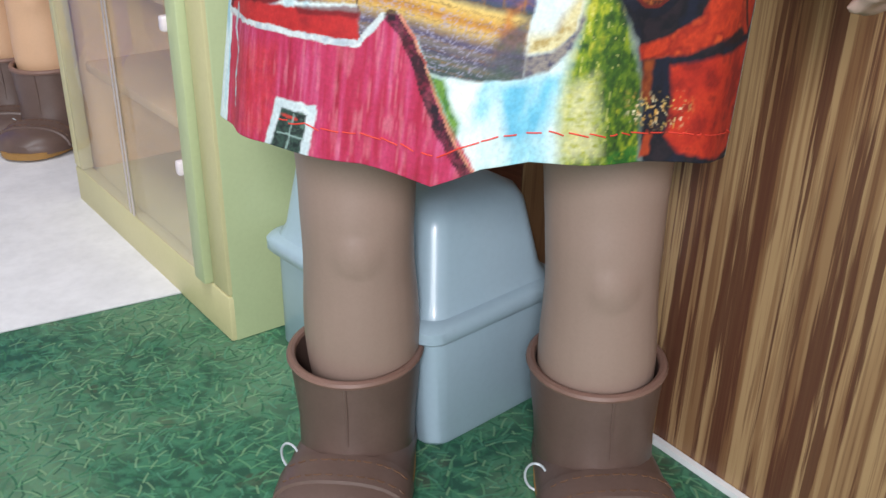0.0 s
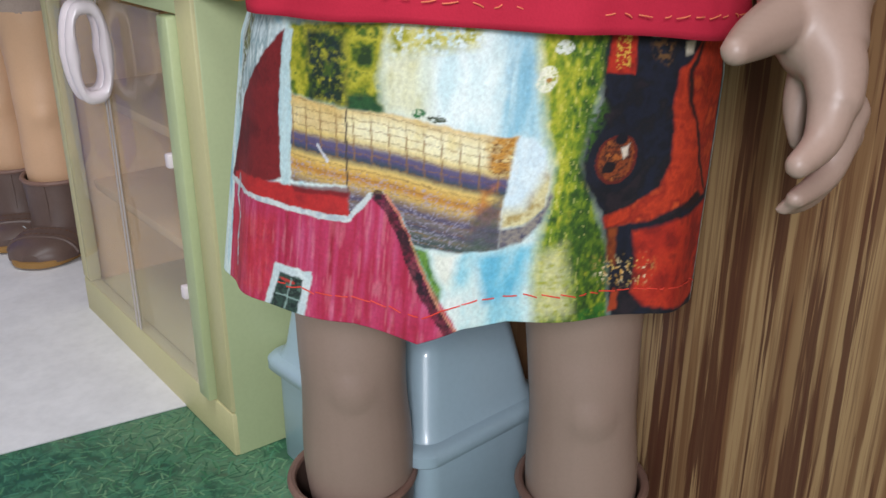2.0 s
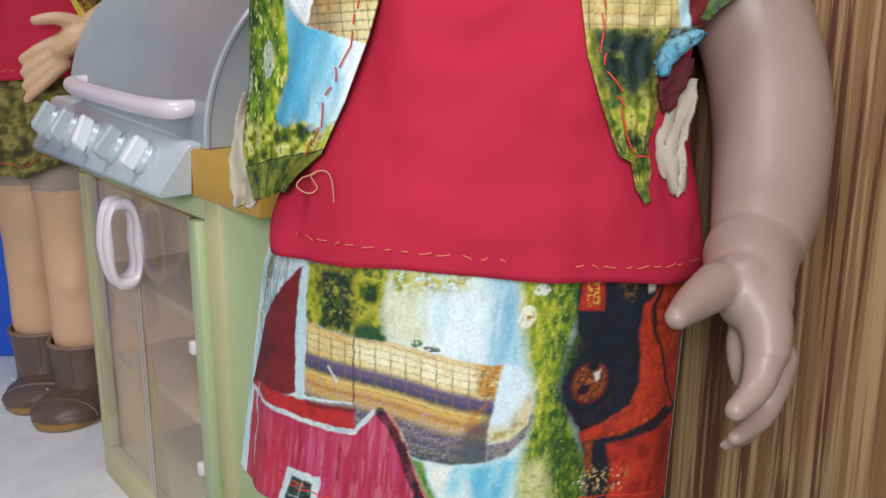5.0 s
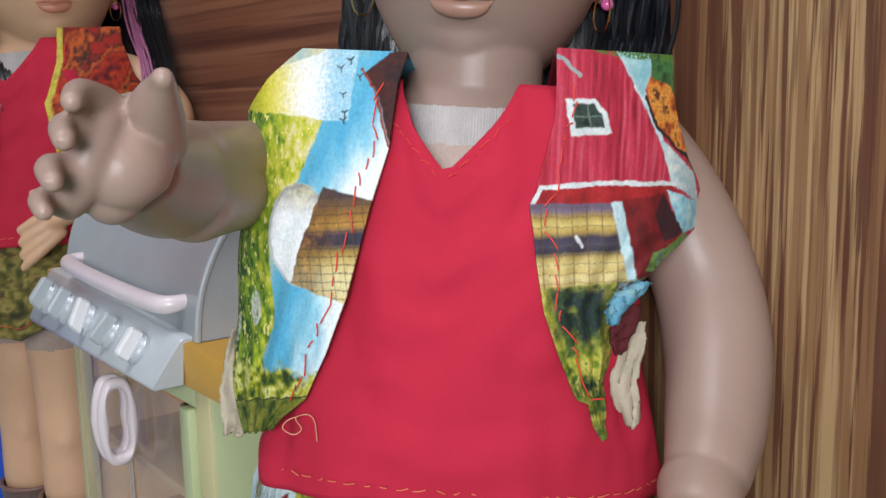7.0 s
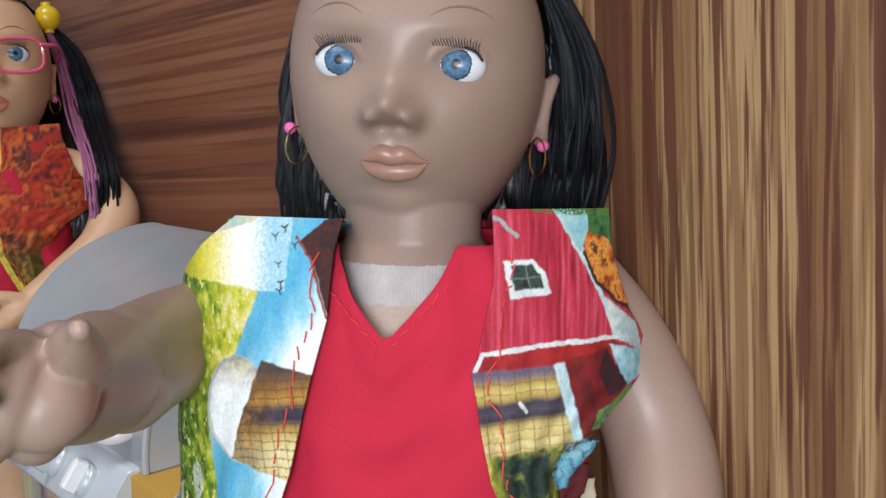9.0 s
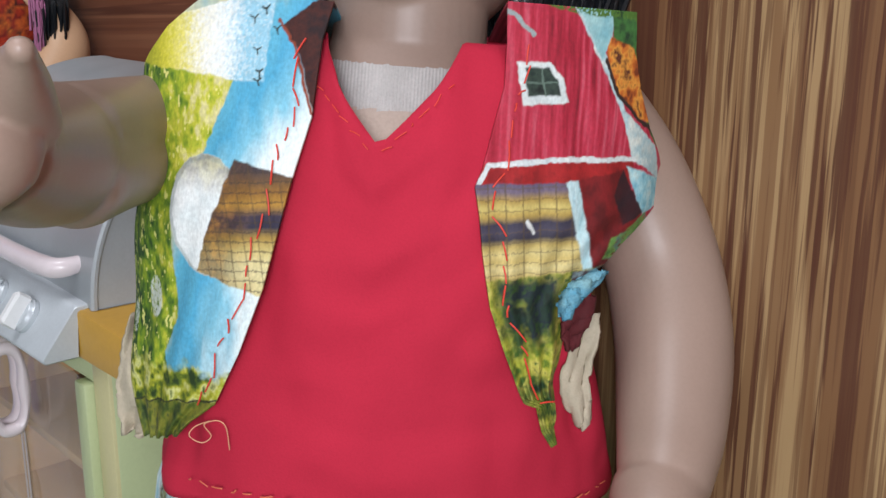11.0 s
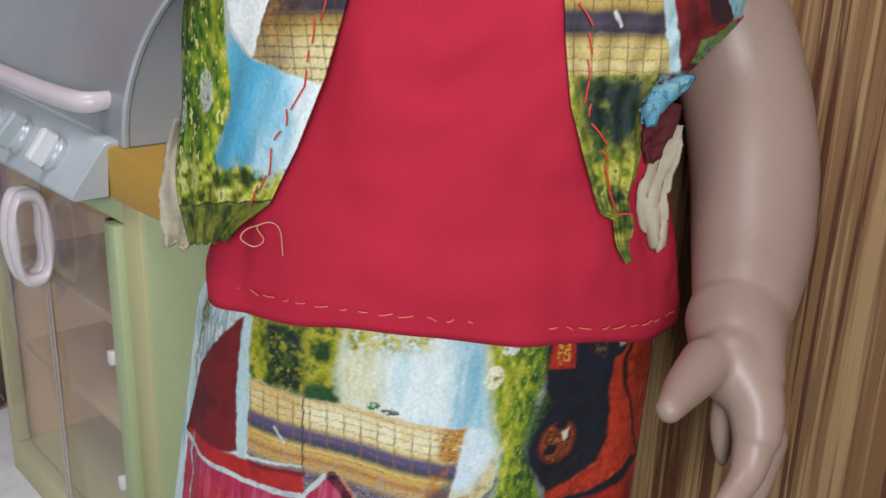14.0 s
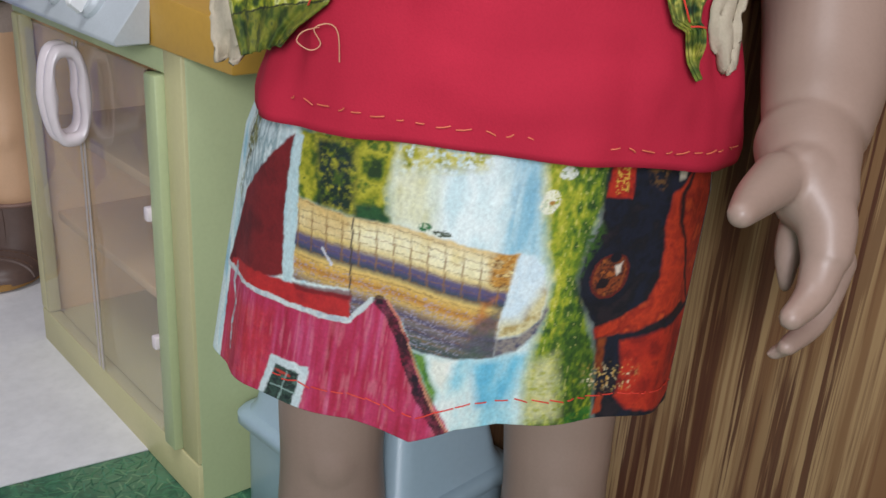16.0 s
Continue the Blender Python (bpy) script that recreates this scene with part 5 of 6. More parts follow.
def vest_right(a, z):
    """Right front: barn with a window above the hay field, trees below."""
    p = Cloth(a, z, (150, 22, 30))
    fine = fractal(a * 1.6, z * 1.6, 21, 3)
    barn_boards(p, np.ones(len(a)))
    p.lay(p.inside((21.2, 340), (70, 341), (74, 334), (49.2, 334.5), (17, 334), (10, 340)), p.mottle(8, 32, (140, 20, 24), (168, 30, 32), (118, 16, 20)))
    p.lay(p.inside((45, 384), (52, 384), (57, 370), (61, 363.4), (65, 354.7), (81, 344.6), (90, 333), (70, 340.6), (61, 359), (55, 368.5)), p.mottle(4, 71, (196, 210, 208), (170, 200, 206), (222, 228, 220)))
    p.lay(p.inside((46, 384), (58, 384), (58.5, 375), (55.7, 368.8)), p.mottle(4, 72, (120, 176, 186), (160, 200, 200)))
    p.lay(p.inside((57, 384), (110, 384), (110, 340), (82, 344), (76, 350), (66, 366), (59, 375)), p.mottle(4, 73, (40, 76, 40), (60, 110, 50), (30, 56, 30)))
    p.lay(p.inside((58, 375.5), (66.5, 373), (73, 364.7), (79, 350.5), (71, 353), (62, 360), (57, 370)), p.mottle(3, 74, (120, 52, 20), (196, 100, 30), (222, 150, 60), (90, 40, 24)))
    p.lay(p.near(1.2, (57, 369), (62, 359.5), (71, 352.5), (79, 349)), srgb(50, 30, 24))
    p.lay(p.inside((32, 386), (68, 386), (68, 380.5), (47, 381.5), (38, 383)) * (fine > 0.4), srgb(76, 112, 40))
    p.lay(p.near(1.3, (20, 383), (27, 380), (33, 375)), srgb(150, 160, 160))
    p.lay(p.inside((28.0, 367.6), (38.5, 367.7), (42.6, 363.6), (44.8, 356.8), (30.7, 355.9)), p.mottle(4, 38, (222, 226, 222), (196, 208, 208)))
    p.lay(p.inside((30.7, 366), (37.8, 366.2), (40.8, 363.2), (42.2, 359.1), (32.2, 358.2)), p.mottle(3, 39, (22, 40, 34), (50, 66, 56), (20, 28, 26)))
    p.lay(p.near(0.5, (35.5, 366), (37.5, 358.5)) + p.near(0.45, (31.5, 362), (41, 362.3)), srgb(96, 116, 104))
    p.lay(p.near(1.5, (17.5, 333.6), (21.2, 339.7), (43.2, 341.4), (71, 341)), p.mottle(3, 35, (226, 230, 228), (200, 208, 210)))
    h = p.inside((10, 334.5), (45.6, 335.2), (57, 308.2), (48.4, 308), (10, 307))
    sag = 334.5 - z + 0.04 * (a - 18) + 0.6 * (fractal(a / 3, z / 8, 23) - 0.5) * 2
    p.lay(h, p.blend(sag / 28, (96, 84, 110), (112, 98, 116), (170, 140, 70), (206, 186, 110), (190, 160, 84), (60, 56, 74), (72, 66, 84), (56, 52, 66), (190, 166, 96), (214, 196, 130), (206, 182, 110), (216, 200, 140), (200, 178, 110), (176, 150, 90)))
    p.lay(0.55 * h * (np.abs((a + 0.1 * z) % 5.2 - 2.6) < 0.16 + 0.2 * fine), srgb(90, 72, 46))
    p.lay(0.5 * h * (np.abs((sag + 0.6 * fine) % 3.0 - 1.5) < 0.18), srgb(100, 82, 62))
    p.lay(p.near(0.9, (33.5, 325), (36, 321.5)), srgb(228, 230, 228))
    p.lay(p.inside((49, 335.6), (67, 338), (63.5, 331.2), (76, 326), (80, 318), (62, 310), (56, 308)), p.mottle(9, 30, (104, 14, 18), (128, 22, 26), (90, 10, 14)))
    p.lay(p.inside((66.7, 338), (73.5, 329.5), (78, 325), (68, 322), (63, 331)), p.mottle(4, 75, (60, 16, 24), (44, 20, 30)))
    p.lay(p.inside((45.2, 335.4), (49.4, 335.6), (57.2, 309.5), (53.8, 308.6)), p.mottle(3, 31, (150, 196, 204), (206, 230, 232), (176, 212, 220), stretch=5))
    p.lay(p.inside((68, 339), (90, 333.5), (90, 326), (78.4, 324), (73.4, 329.6)), p.mottle(3, 76, (110, 176, 196), (160, 210, 220), (196, 222, 222)))
    p.lay(p.inside((60, 313), (63, 319), (72, 321.5), (79, 325), (86, 318), (70, 312)) * (fine > 0.3), p.mottle(3, 77, (66, 110, 50), (110, 150, 70), (90, 120, 110)))
    t = np.clip((308.6 + 0.9 * (fine - 0.5) + 0.06 * (a - 22) - z) / 0.8, 0, 1)
    p.lay(t, p.mottle(6, 61, (22, 44, 14), (60, 86, 20), (120, 140, 34), (176, 176, 60), (70, 100, 26)))
    dab = fractal(a / 4.5, z / 4.5, 65, 3)
    p.lay(t * np.clip(dab * 4 - 1.4, 0, 1), p.mottle(2.4, 66, (96, 120, 30), (168, 168, 54), (206, 196, 96), (60, 92, 28)))
    p.lay(t * p.soft(5, (25, 309), (46, 309), (46, 294), (36, 288), (29, 293)) * np.clip(dab * 3 - 0.2, 0, 1), p.mottle(3, 62, (14, 32, 20), (22, 48, 34), (18, 30, 44), (40, 70, 24)))
    p.lay(t * p.soft(3, (30, 276), (50, 280), (52, 258), (36, 258)) * np.clip(2.2 - dab * 3, 0, 1), p.mottle(2.4, 67, (18, 44, 26), (40, 76, 30), (96, 110, 30)))
    p.lay(t * (a > 50), p.mottle(3, 64, (110, 170, 190), (70, 30, 30), (160, 196, 200)))
    brush = 0.86 + 0.28 * fractal(a * 2.6, z * 0.9, 42, 2)
    return np.clip(p.c * brush[:, None], 0, 1)


def vest_left(a, z):
    """Left front: meadow, sky, silo and the end of the hay field."""
    p = Cloth(a, z, (214, 232, 232))
    fine = fractal(a * 1.6, z * 1.6, 21, 3)
    slope = np.where(z < 318, a + 2.0 - 0.30 * (z - 288), a - 0.67 * (z - 350) - 15.0)
    p.lay(np.ones(len(a)), p.blend(np.clip((slope + 80) / 42, 0, 1) * 0.999 + 0.30 * (fractal(a / 5, z / 14, 81, 3) - 0.5), (206, 206, 170), (96, 178, 206), (80, 168, 204), (130, 196, 218), (226, 240, 240), (240, 246, 242)))
    p.lay(p.inside((-110, 358), (-70, 374), (-55, 378), (-40, 386), (-43, 357.5), (-67, 356.5)), p.blend(np.clip((a + 86) / 38, 0, 1) + 0.3 * (fine - 0.5), (176, 176, 40), (214, 206, 60), (232, 222, 120), (244, 242, 226), (236, 242, 240), (150, 200, 220)))
    m = p.inside((-125, 358), (-60, 358), (-52, 357), (-60, 340), (-66, 328), (-74, 316.6), (-73, 302), (-70.7, 288), (-77, 276), (-72, 225), (-125, 225))
    edge = np.clip((-58 - a + 5 * (fine - 0.5)) / 36, 0, 1)
    p.lay(m, p.blend(0.57 * edge + 1.0 * (fractal(a / 2.2, z / 3.6, 7, 4) - 0.38), (222, 214, 150), (200, 198, 60), (150, 170, 36), (96, 130, 30), (40, 78, 24), (20, 48, 20)))
    p.lay(m * (fractal(a * 0.8, z * 0.5, 8, 2) > 0.72), srgb(226, 222, 130))
    p.lay(0.8 * p.disc(-83, 291, 4, 6) * (fine > 0.4), srgb(228, 234, 226))
    p.lay(0.8 * p.disc(-98, 281, 3, 5) * (fine > 0.45), srgb(220, 228, 214))
    p.lay(p.inside((-38, 373), (-24, 384), (-16, 384), (-22, 360), (-28, 350), (-30.5, 357), (-33.7, 367)), p.mottle(3, 82, (44, 14, 14), (70, 26, 18), (36, 14, 18)))
    p.lay(p.near(0.8, (-39, 374), (-34.5, 368), (-31, 357), (-28.5, 350)), srgb(140, 60, 34))
    for x, y in ((-47, 374.2), (-43.4, 376.7), (-39.5, 371.6), (-45, 365.8), (-44.2, 359.7), (-44.6, 357.5)):
        p.lay(p.near(0.5, (x - 1.2, y + 0.5), (x, y), (x + 1.0, y + 0.8)) + p.near(0.5, (x, y), (x + 0.2, y - 1.4)), srgb(50, 60, 54))
    s = np.clip(p.disc(-60.0, 319.3, 14.2, 16.8), 0, 1)
    p.lay(s, p.mottle(6, 27, (246, 248, 246), (234, 242, 242)))
    p.lay(s * np.clip((z - 325 - 3 * (fine - 0.5)) / 11, 0, 0.8), p.mottle(5, 84, (170, 160, 110), (120, 110, 90), (206, 200, 150)))
    p.lay(np.clip(s - p.disc(-59.6, 319.0, 13.2, 15.8), 0, 1) * 0.5, p.mottle(3, 86, (90, 84, 70), (160, 176, 176)))
    h = p.inside((-51, 336), (-33, 333.4), (-20, 331), (-20, 296), (-41, 300), (-63, 303), (-59.5, 315.3), (-54.6, 325.6))
    sag = 336 - z + 0.14 * (a + 51)
    p.lay(h, p.blend(sag / 34, (54, 48, 58), (66, 56, 60), (110, 80, 50), (150, 106, 46), (186, 140, 60), (60, 52, 70), (48, 46, 66), (176, 144, 70), (210, 190, 120), (222, 208, 150), (226, 214, 160), (220, 206, 150)))
    p.lay(0.7 * h * np.clip((-44 - a) / 12, 0, 1), p.mottle(3, 83, (130, 84, 30), (84, 56, 34), (170, 116, 44)))
    p.lay(0.6 * h * (np.abs((sag + 0.8 * fine) % 2.7 - 1.35) < 0.22), srgb(64, 52, 46))
    p.lay(0.5 * h * (np.abs((a + 0.2 * z) % 4.6 - 2.3) < 0.16 + 0.2 * fine), srgb(90, 70, 46))
    low = np.clip((274 + 7 * (fractal(a / 4, z / 4, 62) - 0.5) - z + 0.10 * (a + 70)) / 2.5, 0, 1)
    p.lay(low, p.mottle(4, 63, (36, 60, 16), (100, 118, 26), (176, 176, 44), (218, 218, 140), (70, 92, 24)))
    p.lay(np.clip((253.5 + 0.30 * (a + 99.7) - z) / 0.5, 0, 1), p.mottle(4, 85, (24, 50, 22), (80, 96, 26), (130, 130, 40), (30, 60, 40)))
    p.lay(p.near(0.6, (-100, 253.4), (-80, 259.4), (-55, 266.9)), srgb(40, 44, 20))
    brush = 0.86 + 0.28 * fractal(a * 2.6, z * 0.9, 42, 2)
    return np.clip(p.c * brush[:, None], 0, 1)


def foliage(a, z):
    p = Cloth(a, z, (90, 90, 40))
    p.lay(np.ones(len(a)), p.mottle(7, 51, (46, 46, 18), (70, 70, 26), (104, 96, 36), (150, 138, 70), (96, 72, 36), (56, 58, 22)))
    return p.c


def autumn(a, z):
    """Large red and orange leaves above, olive below, a yellow trim along the opening."""
    p = Cloth(a, z, (150, 30, 20))
    p.lay(np.ones(len(a)), p.mottle(13, 55, (84, 14, 12), (150, 26, 18), (196, 60, 24), (120, 20, 18), (214, 98, 34), (60, 26, 20), (170, 36, 24)))
    p.lay(np.clip(fractal(a / 6, z / 9, 56, 3) * 6 - 3.6, 0, 1), p.mottle(5, 57, (222, 120, 40), (40, 22, 18), (200, 60, 30)))
    low = np.clip((312 - z + 14 * (fractal(a / 7, z / 7, 58, 3) - 0.5)) / 10, 0, 1)
    p.lay(low, p.mottle(6, 59, (60, 50, 20), (120, 100, 30), (70, 20, 18), (168, 140, 50), (36, 34, 20)))
    edge = np.interp(z, [263, 275, 290, 304, 320, 336, 345, 362, 386], [48.6, 42.7, 32.1, 26.9, 23.7, 20.6, 23.2, 27.2, 26.7])
    p.lay(np.clip((edge + 4.4 - np.abs(a)) / 0.6, 0, 1), p.mottle(3, 60, (196, 176, 40), (222, 206, 90), (150, 128, 30)))
    return p.c


def table_at(table, z):
    cols = list(zip(*table))
    return [float(np.interp(z, cols[0], c)) for c in cols[1:]]


def dyed(name, rows, cloth, paint, mat, parent, label="", closed=False, thick=0.0008):
    n, k = len(rows), len(rows[0])
    verts = np.array(rows, dtype=float).reshape(-1, 3)
    m = k if closed else k - 1
    i, j = np.meshgrid(np.arange(n - 1), np.arange(m), indexing="ij")
    a = (i * k + j).ravel()
    b = (i * k + (j + 1) % k).ravel()
    faces = np.stack([a, b, b + k, a + k], 1)
    mesh = bpy.data.meshes.new(name)
    mesh.from_pydata(verts.tolist(), [], faces.tolist())
    cl = np.array(cloth, dtype=float).reshape(-1, 2)
    col = np.ones((len(verts), 4))
    col[:, :3] = paint(cl[:, 0], cl[:, 1]) * 0.92
    layer = mesh.color_attributes.new("dye", "FLOAT_COLOR", "POINT")
    layer.data.foreach_set("color", col.ravel())
    mesh.materials.append(mat)
    mesh.shade_smooth()
    ob = new(name, mesh)
    if parent:
        ob.parent = parent
    if thick:
        mod = ob.modifiers.new("thickness", "SOLIDIFY")
        mod.thickness, mod.offset = thick, -1
    return tagged(ob, label)


def arcs(rx, ry, psi):
    """Arc lengths in mm from the front along an ellipse."""
    fine = np.linspace(-math.pi, math.pi, 1201)
    seg = np.hypot(rx * np.cos(fine), ry * np.sin(fine))
    cum = np.concatenate([[0], np.cumsum((seg[1:] + seg[:-1]) / 2 * np.diff(fine))])
    cum -= np.interp(0, fine, cum)
    return np.interp(psi, fine, cum) * 1000


SKIRT = [(0.128, 0.0804, 0.0544, -0.003), (0.140, 0.0796, 0.0540, -0.003), (0.222, 0.0752, 0.0512, -0.001), (0.238, 0.0715, 0.0490, 0.0), (0.248, 0.0700, 0.0482, 0.0)]
HEM = [(-110, 0.1400), (-81, 0.1431), (-62, 0.1450), (-30, 0.1464), (-17, 0.1447), (-9.5, 0.1437), (-3.6, 0.1469), (3.3, 0.1507), (16, 0.1534), (30, 0.1529), (50, 0.1528), (64, 0.1520), (80, 0.1493), (91, 0.1472), (150, 0.143)]


def stitch_row(bm, pts, length, gap, r, rnd, wander=0.0006):
    """Hand-sewn dashes along a line of points."""
    run, k, out = 0.0, 0, []
    total = sum((b - a).length for a, b in zip(pts, pts[1:]))
    def spot(s):
        for a, b in zip(pts, pts[1:]):
            l = (b - a).length
            if s <= l:
                return a + (b - a) * (s / max(l, 1e-9))
            s -= l
        return pts[-1]
    s = 0.0
    while s < total - length:
        l = length * rnd.uniform(0.6, 1.3)
        p, q = spot(s), spot(min(total, s + l))
        d = Vector((rnd.uniform(-wander, wander), 0, rnd.uniform(-wander, wander)))
        tube(bm, [(*(p + d), r), (*((p + q) / 2 + d * 0.3 + Vector((0, -r, 0))), r), (*(q - d), r)], 5, 2)
        s += l + gap * rnd.uniform(0.6, 1.5)
    return bm


# how the cloth lies: where the print was pulled and turned when it was cut and sewn
def drape(cut, a, z):
    a, z = a / 100, z / 100
    return tuple(c[0] + c[1] * a + c[2] * z + c[3] * a * a + c[4] * a * z + c[5] * z * z for c in cut)


RIGHT_CUT = ((-6.138, 105.851, 0.365, -7.161, 0.766, 0.04), (-26.034, -1.282, 113.128, 0.371, -0.114, -1.754))
LEFT_CUT = ((-5.525, 114.419, 0.894, -3.448, -4.546, -0.107), (-28.958, 5.847, 116.171, -1.798, -2.01, -2.415))
STRAIGHT = ((0, 100, 0, 0, 0, 0), (0, 0, 100, 0, 0, 0))


def skirt(M, paint, label, cols=560, rows=300, cut=STRAIGHT, lift=0.0):
    top = root("skirt", M @ Matrix.Translation((0, 0, 0.135)), label, "skirt")
    psi = np.concatenate([np.linspace(-1.9, 1.9, cols), np.linspace(1.9, 2 * math.pi - 1.9, 50)[1:-1]])
    fold = 0.0011 * np.sin(psi * 7 + 0.6) + 0.0008 * np.sin(psi * 13 + 2)
    pts, cloth = [], []
    base = arcs(0.080, 0.0545, np.where(psi > math.pi, psi - 2 * math.pi, psi))
    low = np.interp(base, [h[0] for h in HEM], [h[1] for h in HEM]) + lift
    for i in range(rows):
        f = i / (rows - 1)
        row, cl = [], []
        for k, q in enumerate(psi):
            z = low[k] + (0.247 - low[k]) * f
            rx, ry, cx = table_at(SKIRT, z)
            w = fold[k] * (1 - f) ** 0.7
            row.append((cx + (rx + w) * math.sin(q), -(ry + w) * math.cos(q), z - 0.135))
            cl.append(drape(cut, base[k] * rx / 0.080, z * 1000))
        pts.append(row)
        cloth.append(cl)
    dyed("skirt_panel", pts, cloth, paint, PRINT, top, "printed cotton panel", closed=True)
    rnd = random.Random(3)
    bm = bmesh.new()
    line = []
    for q in np.linspace(-0.75, 1.35, 60):
        k = int(np.argmin(np.abs(psi - q)))
        z = low[k] + 0.0085
        rx, ry, cx = table_at(SKIRT, z)
        line.append(Vector((cx + (rx + fold[k] + 0.0003) * math.sin(q), -(ry + fold[k] + 0.0003) * math.cos(q), z - 0.135)))
    stitch_row(bm, line, 0.0042, 0.0012, 0.00022, rnd)
    tagged(part("hem_stitching", bm, THREAD, top, "red hand-sewn hem stitches"), kind="stuff")
    return top


BLOUSE = [(0.2365, 0.0745, 0.0540), (0.241, 0.0740, 0.0542), (0.260, 0.0690, 0.0540), (0.283, 0.0645, 0.0530), (0.312, 0.0600, 0.0510), (0.345, 0.0540, 0.0462), (0.360, 0.0480, 0.0405), (0.374, 0.0370, 0.0325)]


def blouse_point(rx, ry, q):
    """A body section with a flattened front."""
    c, s = math.cos(q), math.sin(q)
    p = 2.9 if c > 0 else 2.3
    return rx * math.copysign(abs(s) ** (2 / p), s), -ry * math.copysign(abs(c) ** (2 / p), c)


def blouse(M, label):
    top = root("blouse", M @ Matrix.Translation((0, 0, 0.229)), label, "blouse")
    psi = np.linspace(-math.pi, math.pi, 200, endpoint=False)
    bm = bmesh.new()
    loops = []
    for i in range(64):
        f = i / 63
        row = []
        for q in psi:
            x0 = blouse_point(0.053, 0.047, q)[0]
            front = math.cos(q) > 0
            v = 0.3445 + 1.05 * abs(x0 + 0.0068) if front else 0.374
            ztop = min(v, 0.3735)
            bottom = 0.2365 + 0.0008 * math.sin(5 * q) - 0.0045 * smoothstep(0.1, 1.0, -math.sin(q))
            z = bottom + (ztop - bottom) * f
            rx, ry = table_at(BLOUSE, z)
            fold = 0.0012 * math.sin(6 * q + 1) * (1 - f) ** 1.5 + 0.0007 * math.sin(11 * q + 9 * f)
            fold -= 0.0012 * math.exp(-(((rx * math.sin(q) - 0.001) / 0.0016) ** 2)) * (0.4 + 0.6 * f) * front
            n = noise.noise(Vector((q * 2.2, f * 4, 3.1))) * 0.0026 * (1 - 0.5 * f) + noise.noise(Vector((q * 6, f * 9, 7.7))) * 0.0014 + noise.noise(Vector((q * 3 + 6 * f, f * 14 - 2 * q, 1.3))) * 0.0006
            n += 0.0011 * math.tanh((rx * math.sin(q) - 0.001) / 0.0022) * front * (0.35 + 0.65 * f)
            bx, by = blouse_point(rx + fold + n, ry + fold + n, q)
            row.append((0.0005 + bx, by, z - 0.229))
        loops.append(row)
    rings(bm, loops, caps=(False, False))
    ob = part("blouse_body", bm, RED, top, "plain red cotton")
    mod = ob.modifiers.new("thickness", "SOLIDIFY")
    mod.thickness, mod.offset = 0.0008, -1
    rnd = random.Random(8)
    bm = bmesh.new()
    rx, ry = table_at(BLOUSE, 0.2425)
    hem = [Vector((0.0005 + blouse_point(rx + 0.0014, ry + 0.0014, q)[0], blouse_point(rx + 0.0014, ry + 0.0014, q)[1], 0.0135)) for q in np.linspace(-0.75, 1.25, 50)]
    stitch_row(bm, hem, 0.0030, 0.0026, 0.00020, rnd)
    tagged(part("hem_stitching", bm, ORANGE_THREAD, top, "orange hand-sewn hem stitches"), kind="stuff")
    bm = bmesh.new()
    for s in (-1, 1):
        line = []
        for k in range(14):
            x = -0.0068 + s * (0.002 + 0.0015 * k)
            z = 0.3412 + 1.05 * abs(x + 0.0068)
            rx, ry = table_at(BLOUSE, z)
            line.append(Vector((x, -(ry + 0.0014) * max(0, 1 - abs(x / rx) ** 2.9) ** (1 / 2.9), z - 0.229)))
        stitch_row(bm, line, 0.0026, 0.0022, 0.00018, rnd)
    tagged(part("neck_stitching", bm, THREAD, top, "red neckline stitches"), kind="stuff")
    return top


VEST = [(0.225, 0.0858, 0.0634), (0.260, 0.0848, 0.0639), (0.300, 0.0838, 0.0595), (0.331, 0.0838, 0.0546), (0.360, 0.0819, 0.0439), (0.384, 0.0800, 0.0351)]
# height, inner edge, outer edge of each front
VEST_R = [(0.2633, 0.0486, 0.0497), (0.2673, 0.0455, 0.0495), (0.2754, 0.0427, 0.0494), (0.2771, 0.0385, 0.0494), (0.2805, 0.0367, 0.0493), (0.2906, 0.0321, 0.052), (0.3036, 0.0269, 0.051), (0.3121, 0.0251, 0.0585), (0.3193, 0.0237, 0.0654), (0.3214, 0.0234, 0.0686), (0.3284, 0.0223, 0.0792), (0.336, 0.0206, 0.0812), (0.3404, 0.0222, 0.0803), (0.3446, 0.0232, 0.078), (0.3523, 0.0249, 0.0731), (0.3624, 0.0272, 0.0699), (0.3746, 0.0273, 0.0665), (0.3855, 0.0267, 0.0654)]
VEST_L = [(0.2562, 0.06, 0.0738), (0.2619, 0.0554, 0.077), (0.2692, 0.0479, 0.0805), (0.2853, 0.0414, 0.0805), (0.3044, 0.0354, 0.0798), (0.3146, 0.0333, 0.08), (0.334, 0.0292, 0.0778), (0.3513, 0.0249, 0.0785), (0.3601, 0.0243, 0.0795), (0.3637, 0.0241, 0.0769), (0.3716, 0.0235, 0.0699), (0.3819, 0.021, 0.0568)]


